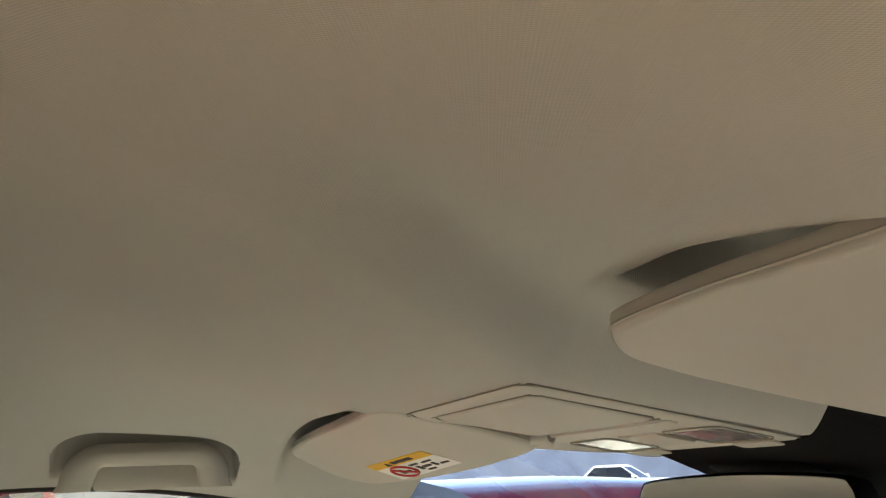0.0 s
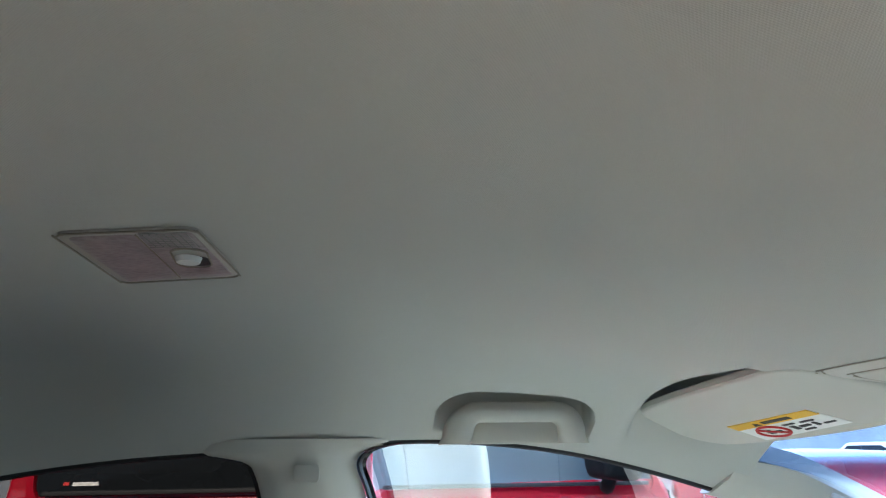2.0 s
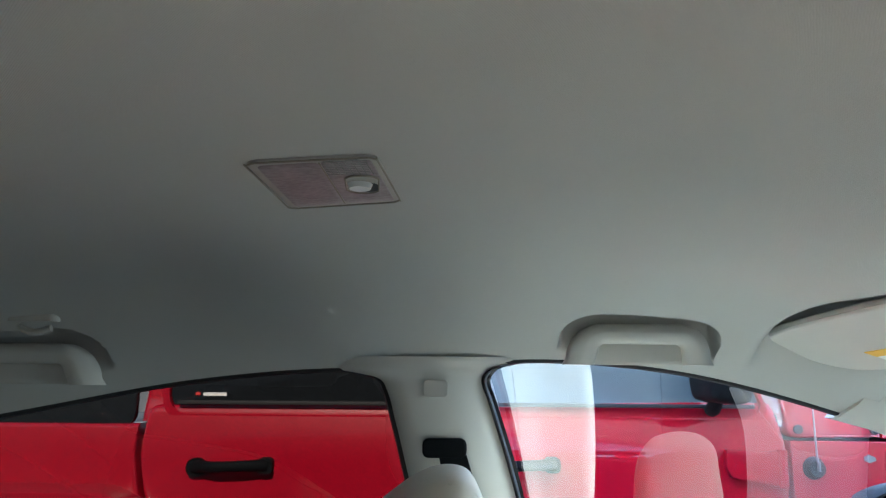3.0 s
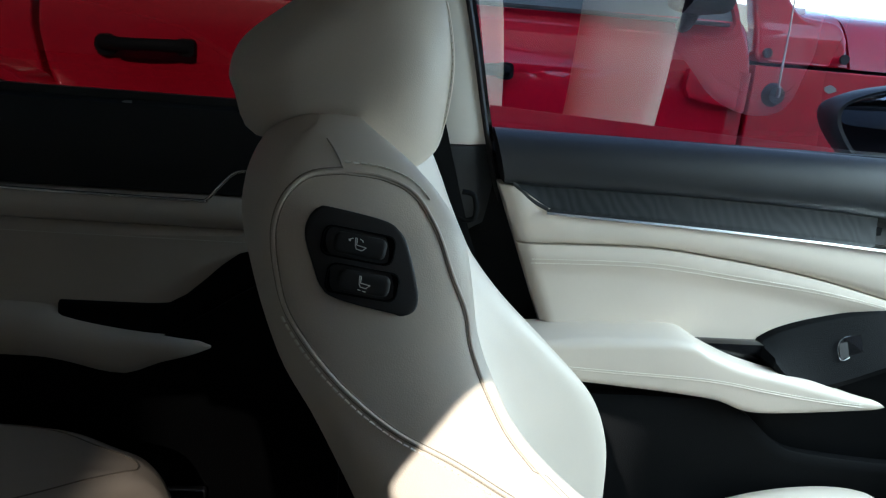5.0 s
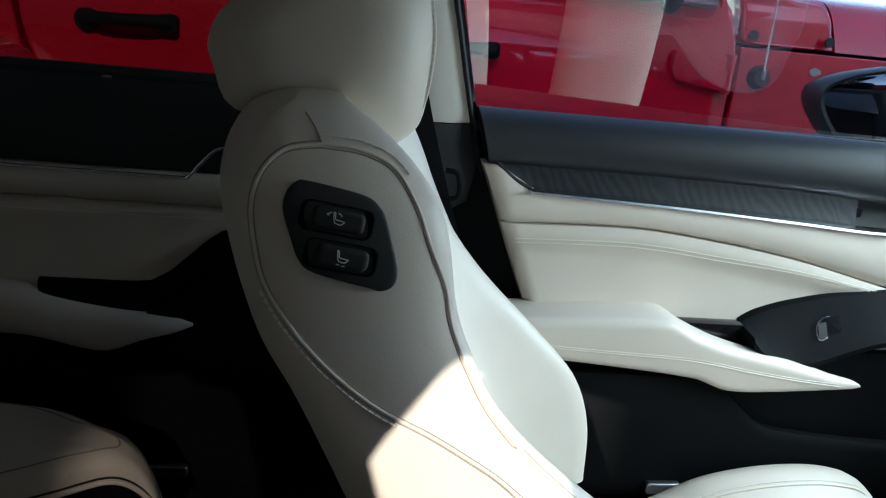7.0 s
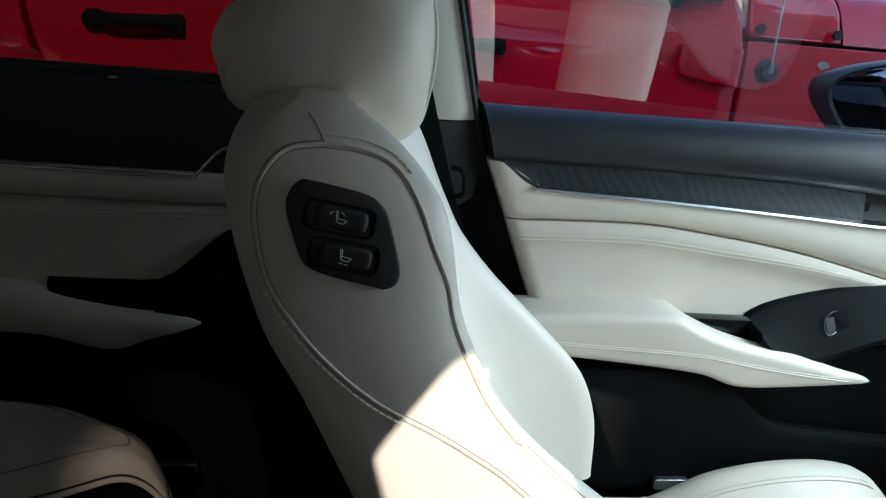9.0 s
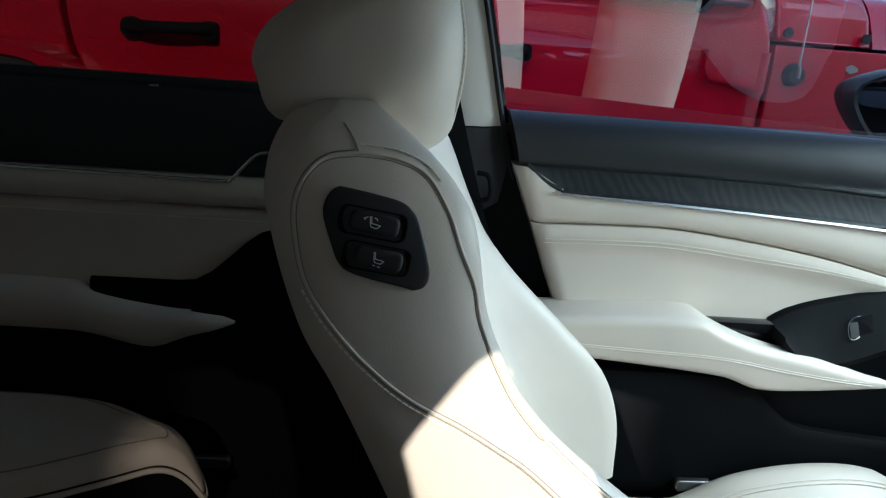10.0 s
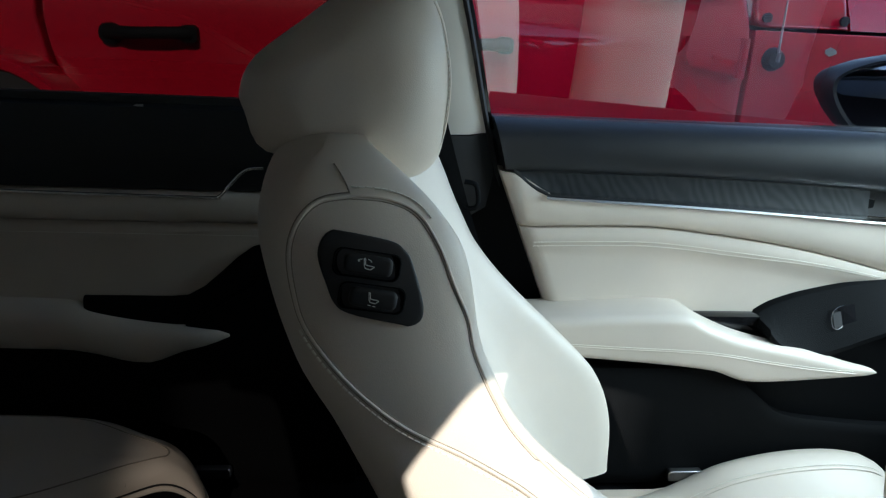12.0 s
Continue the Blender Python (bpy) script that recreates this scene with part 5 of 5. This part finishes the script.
def off_roader():
    jp = thing("off_roader", "red four-door off-road vehicle parked alongside, black handles and mirror", "car", (0, 2.4, 0))
    Y = 1.70

    def panel(name, outline, y, depth=0.05, material="red", r=0.012, parent=jp, label=""):
        bm = slab(outline, depth, r, "y", y)
        for z in np.linspace(0.96, 1.22, 14):
            bmesh.ops.bisect_plane(bm, geom=bm.verts[:] + bm.edges[:] + bm.faces[:], plane_co=(0, 0, z), plane_no=(0, 0, 1))
        for v in bm.verts:
            v.co.y += crowned(v.co.z)
        return part(name, bm, material, parent, label)

    # body behind the panels
    part("body", box(0.10, 2.5, 0.80, 3.9, 1.46, 0.60, 0.05), "red", jp)
    part("inner_panel", box(1.84, 2.46, 0.82, 1.54, 1.34, 0.70, 0.02), "rubber", jp)
    # rear door
    rd = panel("rear_door", rounded([(-0.927, 1.12), (-0.932, 1.04), (-0.914, 0.93), (-0.874, 0.84), (-0.80, 0.55), (0.085, 0.55), (0.085, 1.195), (-0.92, 1.192)], 0.05), Y, 0.06, label="red rear door")
    fd = panel("front_door", rounded([(0.100, 1.198), (0.100, 0.55), (1.050, 0.55), (1.050, 1.09), (1.02, 1.22), (0.9, 1.225)], 0.04), Y, 0.06, label="red front door")
    for d, x0, x1, nm in ((rd, -0.86, 0.075, "rear"), (fd, 0.10, 0.99, "front")):
        ring = round_rect((x0 + x1) / 2, 1.40, x1 - x0, 0.47, 0.06)
        if nm == "front":
            ring = [(x - max(0, (z - 1.2)) * 0.45 * max(0, (x - 0.5) / 0.5), z) for x, z in ring]
        c = np.mean(ring, 0)
        bm = loft([[(c[0] + (x - c[0]) * f, Y + 0.035 + dy, c[1] + (z - c[1]) * g) for x, z in ring] for f, g, dy in ((1.045, 1.09, 0.03), (1.045, 1.09, 0.0), (1.04, 1.08, -0.02), (1.0, 1.0, -0.02), (0.995, 0.99, 0.01), (0.995, 0.99, 0.03))], caps=False)
        part("window_frame", bm, "red", d)
        part("window_glass", slab([(c[0] + (x - c[0]) * 0.995, c[1] + (z - c[1]) * 0.99) for x, z in ring], 0.01, 0.001, "y", Y + 0.03), "dark_glass" if nm == "rear" else M["grey_glass"], d, "tinted window glass")
        part("waist_seal", box((x0 + x1) / 2, Y + 0.005, 1.200, (x1 - x0) * 0.93, 0.02, 0.012, 0.003), "rubber", d)
    # film sticker in the rear glass: a small red mark and the maker's lettering as a bar
    part("sticker", box(-0.775, Y + 0.028, 1.226, 0.016, 0.002, 0.010, 0), "red_ink", rd)
    part("sticker", box(-0.722, Y + 0.028, 1.2245, 0.072, 0.002, 0.010, 0), "white", rd, "pale lettering bar on the glass")
    # door handles
    def handle(x, z, d):
        hd = part("door_handle", tube([(x - 0.105, Y - 0.012, z), (x - 0.05, Y - 0.050, z + 0.002), (x, Y - 0.058, z + 0.004), (x + 0.07, Y - 0.052, z + 0.006), (x + 0.115, Y - 0.030, z + 0.006)], [0.020, 0.017, 0.016, 0.017, 0.019], 12, 30), "black", d, "black door handle")
        part("handle_base", slab(round_rect(x - 0.098, z - 0.004, 0.060, 0.056, 0.026), -0.02, 0.006, "y", Y + 0.002), "black", hd)
        part("handle_base", slab(round_rect(x + 0.112, z + 0.004, 0.046, 0.046, 0.014), -0.04, 0.008, "y", Y + 0.002), "black", hd)
        part("lock", slab(round_rect(x - 0.095, z - 0.002, 0.018, 0.018, 0.008), -0.006, 0.002, "y", Y - 0.02), "steel", hd)
    handle(-0.655, 1.012, rd)
    handle(0.21, 1.02, fd)
    # hinges
    for d, x, z in ((fd, 0.94, 1.022), (rd, 0.02, 1.022), (fd, 0.94, 0.70)):
        hg = part("hinge", loft([[(x + a, Y - dy, z + b) for a, b in ((-0.085, 0.050), (0.05, 0.045), (0.07, 0.048), (0.07, -0.055), (0.05, -0.050), (-0.03, -0.040), (-0.075, -0.030), (-0.09, 0.0))] for dy in (-0.01, 0.018, 0.026)]), "red", d, "body-coloured exposed door hinge")
        for bx in (-0.055, 0.0):
            part("bolt", slab(round_rect(x + bx, z, 0.022, 0.022, 0.010), -0.005, 0.002, "y", Y - 0.026), "red", hg)
        part("knuckle", tube([(x + 0.085, Y - 0.018, z + 0.052), (x + 0.085, Y - 0.018, z - 0.06)], 0.015, 12, 6), "red", hg)
    # cowl side, fender panel, hood
    cowl = panel("cowl_panel", [(1.062, 1.098), (1.062, 0.45), (1.55, 0.45), (2.62, 0.80), (2.62, 1.10), (1.36, 1.098)], Y, 0.06, r=0.004, label="red cowl side panel")
    panel("cowl_top", rounded([(1.060, 1.106), (1.348, 1.108), (1.340, 1.20), (1.315, 1.235), (1.19, 1.245), (1.13, 1.31), (1.09, 1.40), (1.00, 1.56), (0.955, 1.56), (1.035, 1.30), (1.058, 1.20)], 0.03), Y + 0.006, 0.05, r=0.012)
    def crown(x, lift=0.0):
        fall = 1 - 0.16 * step(1.9, 2.7, x) - 0.5 * max(0.0, (x - 2.3) / 0.5) ** 2
        edge = [(0.012, 1.108), (0.020, 1.128), (0.040, 1.165), (0.066, 1.205), (0.096, 1.235), (0.14, 1.255), (0.25, 1.276), (0.50, 1.296), (0.76, 1.302), (1.02, 1.296), (1.27, 1.276), (1.40, 1.252), (1.46, 1.232), (1.50, 1.195), (1.512, 1.108)]
        return [(x, Y + a, 1.108 + (z - 1.108) * fall + lift) for a, z in smooth_loop(edge, 44, False)]
    part("hood", loft([crown(x) for x in np.linspace(1.357, 2.66, 22)]), "red", jp, "red hood with glossy shoulders")
    part("cowl_lid", loft([crown(x, 0.004) for x in np.linspace(1.10, 1.347, 6)]), "red", jp)
    part("grille", slab(round_rect(Y + 0.76, 0.92, 1.30, 0.42, 0.08), 0.10, 0.02, "x", 2.56), "red", jp, "red upright front grille panel")
    part("washer_cap", box(1.20, Y + 0.10, 1.262, 0.05, 0.04, 0.02, 0.006), "white_paint", jp)
    for x in (1.085, 1.322):
        part("bolt", slab(round_rect(x, 1.134, 0.028, 0.028, 0.0135), -0.012, 0.005, "y", Y + 0.002), "rubber", cowl, "black round bump stop")
    aer = part("aerial", tube([(1.128, Y - 0.025, 1.03), (1.124, Y - 0.028, 1.2), (1.118, Y - 0.03, 1.36), (1.11, Y - 0.03, 1.75)], [0.004, 0.0025, 0.002, 0.0015], 8, 20), "steel", jp, "thin whip aerial")
    base = bmesh.new()
    bmesh.ops.create_cone(base, cap_ends=True, segments=28, radius1=0.036, radius2=0.024, depth=0.03, matrix=Matrix.Translation((1.128, Y - 0.012, 1.018)) @ Matrix.Rotation(radians(90), 4, "X"))
    part("aerial_base", base, "rubber", aer, "round black aerial base")
    part("aerial_foot", tube([(1.128, Y - 0.030, 1.012), (1.128, Y - 0.032, 1.04)], 0.006, 8, 6), "steel", aer)
    part("badge", slab([(1.283, 1.052), (1.30, 1.060), (1.318, 1.052), (1.322, 1.042), (1.30, 1.034), (1.285, 1.042)], -0.004, 0.001, "y", Y + 0.001), "steel", cowl, "small trail badge")
    # rear quarter and flare
    panel("quarter_panel", [(-0.945, 1.135), (-0.948, 1.04), (-0.93, 0.93), (-0.89, 0.84), (-0.85, 0.60), (-1.9, 0.60), (-1.9, 1.135)], Y + 0.004, 0.06, label="red rear quarter panel")
    panel("pillar", [(-0.945, 1.14), (-0.865, 1.14), (-0.855, 1.62), (-0.93, 1.62)], Y + 0.02, 0.06)
    part("quarter_window", slab(round_rect(-1.40, 1.37, 0.88, 0.49, 0.04), 0.02, 0.003, "y", Y + 0.02), "dark_glass", jp, "dark rear side window")
    part("hard_top", box(-0.2, 2.45, 1.66, 3.0, 1.44, 0.14, 0.05), "black", jp, "black roof")
    arch = [(-1.95, 0.93), (-1.5, 0.955), (-1.15, 0.953), (-1.02, 0.950), (-0.945, 0.925), (-0.86, 0.86), (-0.78, 0.76)]
    pts = smooth_loop(arch, 40, False)
    part("fender_flare", loft([[(x, Y - 0.13, z - 0.004), (x, Y - 0.125, z), (x, Y - 0.09, z + 0.004), (x, Y + 0.02, z + 0.006), (x, Y + 0.02, z - 0.05), (x, Y - 0.11, z - 0.045), (x, Y - 0.13, z - 0.03)] for x, z in pts]), "red", jp, "red rear fender flare")
    part("flare_lining", loft([[(x - 0.01, Y - 0.12, z - 0.028), (x - 0.01, Y + 0.05, z - 0.03), (x - 0.02, Y + 0.05, z - 0.10), (x - 0.02, Y - 0.115, z - 0.10)] for x, z in pts]), "rubber", jp)
    # wheels
    for x in (-1.42, 2.0):
        for y in (Y + 0.06, Y + 1.55):
            whl = part("wheel", bmesh_cylinder(x, y, 0.40, 0.40, 0.24), "tyre", jp)
            part("rim", bmesh_cylinder(x, y - 0.01, 0.40, 0.22, 0.245), "silver_paint", whl)
    part("inner_seat", pillow([(0.0, 0.8), (0.12, 0.8), (0.05, 1.25), (0.0, 1.5), (-0.1, 1.5), (-0.12, 1.3)], 2.0, 2.5, 0.05, 30, 4), "black", jp)
    # door mirror
    mr = part("door_mirror", pillow([(0.735, 1.245), (0.73, 1.36), (0.75, 1.395), (0.82, 1.40), (0.85, 1.37), (0.855, 1.25), (0.83, 1.215), (0.76, 1.22)], Y - 0.26, Y - 0.05, 0.035, 48, 6), "black", jp, "black door mirror housing")
    part("mirror_arm", tube([(0.80, Y - 0.12, 1.24), (0.80, Y - 0.08, 1.20), (0.83, Y + 0.02, 1.19)], 0.022, 10, 12), "black", mr)
    part("windshield_frame", loft([[(1.02 + (z - 1.3) * -0.42 + a, Y + 0.02 + b, z) for a, b in ((0, 0), (0.05, 0), (0.05, 0.08), (0, 0.08))] for z in (1.30, 1.62)]), "red", jp)
    return jp


def bmesh_cylinder(x, y, z, r, w):
    bm = bmesh.new()
    bmesh.ops.create_cone(bm, cap_ends=True, segments=40, radius1=r, radius2=r, depth=w, matrix=Matrix.Translation((x, y, z)) @ Matrix.Rotation(radians(90), 4, "X"))
    bmesh.ops.bevel(bm, geom=[e for e in bm.edges if len(e.link_faces) == 2 and e.calc_face_angle() > 1], offset=0.03, segments=3, affect="EDGES")
    return bm


M["grey_glass"] = mat("grey_glass", (0.10, 0.125, 0.135), 0.05, vary=0.1)
off_roader()


def outside_mirror():
    """The door mirror, folded in: a glass in a black rim facing the window, and a rounded shell behind it."""
    m = thing("side_mirror", "folded black outside mirror of the car beyond the window", "mirror", (0.95, 0.95, 0.90))
    rim = smooth_loop([(0.818, 1.020), (0.826, 1.044), (0.868, 1.066), (0.92, 1.080), (0.98, 1.092), (1.03, 1.090), (1.055, 1.06), (1.06, 1.0), (1.04, 0.94), (0.98, 0.915), (0.91, 0.922), (0.868, 0.950), (0.832, 0.99)], 60)
    c = rim.mean(0)
    def ring(f, d):
        return [(x + 0.030, 0.955 - 0.12 * (x - 0.9) - 0.28 * (z - 1.0) + d, z) for x, z in c + (rim - c) * f]
    part("housing", loft([ring(0.86, 0.012), ring(0.88, 0.0), ring(0.96, -0.004), ring(1.0, 0.004), ring(1.0, 0.03), ring(0.96, 0.06), ring(0.84, 0.09), ring(0.6, 0.105), ring(0.2, 0.11)]), "satin", m, "black mirror shell")
    # the silver is dimmed: its colour stands in for a dark reflection
    part("mirror_glass", loft([ring(0.87, 0.008), ring(0.87, 0.005), ring(0.86, 0.0045)]), "mirror_dim", m, "mirror glass, its dark reflection put into the colour")
    mark = [(0.868, 1.004), (0.882, 1.006), (0.876, 0.996)]
    part("warning_mark", loft([[(x + 0.040, 0.955 - 0.12 * (x - 0.9) - 0.28 * (z - 1.0) + d, z) for x, z in mark] for d in (0.0048, 0.0035)]), "white", m, "small pale triangle on the glass")
    part("foot", tube([(1.04, 0.80, 0.945), (1.04, 0.86, 0.935), (1.03, 0.96, 0.93)], 0.028, 12, 10), "rubber", m)


outside_mirror()


def parked_car(name, label, pts, lower, at, turn, paint, width=1.8):
    """A whole small car from a side outline: body, glass house, wheels."""
    car = thing(name, label, "car", at)
    def place(bm):
        bm.transform(Matrix.Translation(at) @ Matrix.Rotation(radians(turn), 4, "Z"))
        return bm
    part("body", place(pillow(lower, -width / 2, width / 2, 0.20, 60, 7)), paint, car)
    xs = [p[0] for p in pts]
    zt, zb = max(p[1] for p in pts), min(p[1] for p in pts)
    def house(grow, low, high):
        """Rings of the glass house between two heights, narrowing upwards."""
        rings = []
        for z in np.linspace(low, high, 8):
            f = (z - zb) / (zt - zb)
            back, fore = min(xs) + 0.75 * f ** 1.3 - grow, max(xs) - 1.15 * f ** 0.9 + grow
            half = width / 2 - 0.10 - 0.20 * f + grow
            rings.append([(x, y, z) for x, y in round_rect((back + fore) / 2, 0, fore - back, 2 * half, 0.16)])
        return rings
    part("cabin", place(loft(house(0.0, zb, zt - 0.10))), "dark_glass", car, "dark window band")
    top = house(0.012, zt - 0.11, zt - 0.02)
    part("roof", place(loft(top + [[(x * 0.9 - 0.04, y * 0.85, zt + 0.01) for x, y, z in top[-1]]])), paint, car)
    for s in (1, -1):
        for fx in (0, 1, 2):
            line = []
            for f in np.linspace(0.05, 0.92, 6):
                z = zb + (zt - zb) * f
                back, fore = min(xs) + 0.75 * f ** 1.3, max(xs) - 1.15 * f ** 0.9
                x = (fore - 0.06, back + 0.10, (back + fore) / 2 - 0.1)[fx]
                line.append((x, s * (width / 2 - 0.10 - 0.20 * f - (0.04 if fx == 0 else 0.0)), z))
            part("pillar", place(tube(line, 0.045 if fx < 2 else 0.03, 8, 10)), paint if fx < 2 else "rubber", car)
        part("door_mirror", place(box(max(xs) - 0.45, s * (width / 2 + 0.08), zt - 0.52, 0.12, 0.20, 0.15, 0.04, 3)), paint, car)
        part("headlight", place(box(max(p[0] for p in lower) - 0.12, s * (width / 2 - 0.28), zt - 0.80, 0.20, 0.34, 0.14, 0.04, 3)), "steel", car)
        for wx in (min(p[0] for p in lower) + 0.80, max(p[0] for p in lower) - 0.85):
            w = part("wheel", place(bmesh_cylinder(wx, s * (width / 2 - 0.10), 0.33, 0.33, 0.22)), "tyre", car)
            part("rim", place(bmesh_cylinder(wx, s * (width / 2 - 0.09), 0.33, 0.21, 0.225)), "silver_paint", w)
    part("grille", place(box(max(p[0] for p in lower) - 0.02, 0, zt - 0.88, 0.06, 0.9, 0.2, 0.03, 3)), "gloss", car)
    return car


SUV_CABIN = [(-2.1, 1.0), (-1.9, 1.45), (-1.6, 1.66), (-0.5, 1.69), (0.3, 1.62), (1.05, 1.08), (1.0, 0.98), (-2.0, 0.95)]
SUV_BODY = [(-2.25, 0.5), (-2.25, 0.95), (-2.1, 1.08), (0.9, 1.08), (1.9, 0.98), (2.25, 0.85), (2.3, 0.55), (2.2, 0.28), (-2.2, 0.28)]
SEDAN_CABIN = [(-1.7, 0.95), (-1.2, 1.30), (-0.6, 1.42), (0.1, 1.38), (0.9, 0.98), (0.8, 0.9), (-1.6, 0.88)]
SEDAN_BODY = [(-2.25, 0.5), (-2.25, 0.92), (-1.6, 1.0), (0.8, 0.97), (1.8, 0.86), (2.25, 0.72), (2.3, 0.5), (2.2, 0.25), (-2.2, 0.25)]
suv = parked_car("parked_suv", "white sport utility car parked across the way", SUV_CABIN, SUV_BODY, (22.0, 27.6, 0), -58, "white_paint")
tagged(suv, group="parked white cars")
tagged(copy_thing(suv, pose(25.6, 22.4, 0, 0, 0, 4)), group="parked white cars")
parked_car("parked_sedan", "silver car parked across the way", SEDAN_CABIN, SEDAN_BODY, (17.2, 31.0, 0), -50, "silver_paint")
parked_car("parked_sedan", "dark silver car parked across the way", SEDAN_CABIN, SEDAN_BODY, (29.5, 27.0, 0), -50, "silver_paint")
# unseen wall, added to shade the rear bench from sun and sky
screen = part("sun_block_rear", box(-10.1225, -6.2, 2.45, 19.755, 0.3, 4.9, 0.01), "plaster")
tagged(screen, "unseen cream plaster wall added to keep sun and sky off the rear seats", "wall", kind="structure")
# unseen block, added so the sun enters only behind its corner
block = part("sun_block_front", box(10.6, -9.2, 3.2, 20.0, 6.3, 6.4, 0.01), "plaster")
tagged(block, "unseen cream plaster block added to keep the sun off the front of the cabin", "building", kind="structure")
# an unseen board, added to keep the sun off the off-roader's front half
roof = part("sun_board", box(1.35, -1.25, 2.78, 2.5, 1.7, 0.12, 0.01), "facade")
tagged(roof, "unseen flat board added to keep the sun off the off-roader", "carport roof", kind="structure")
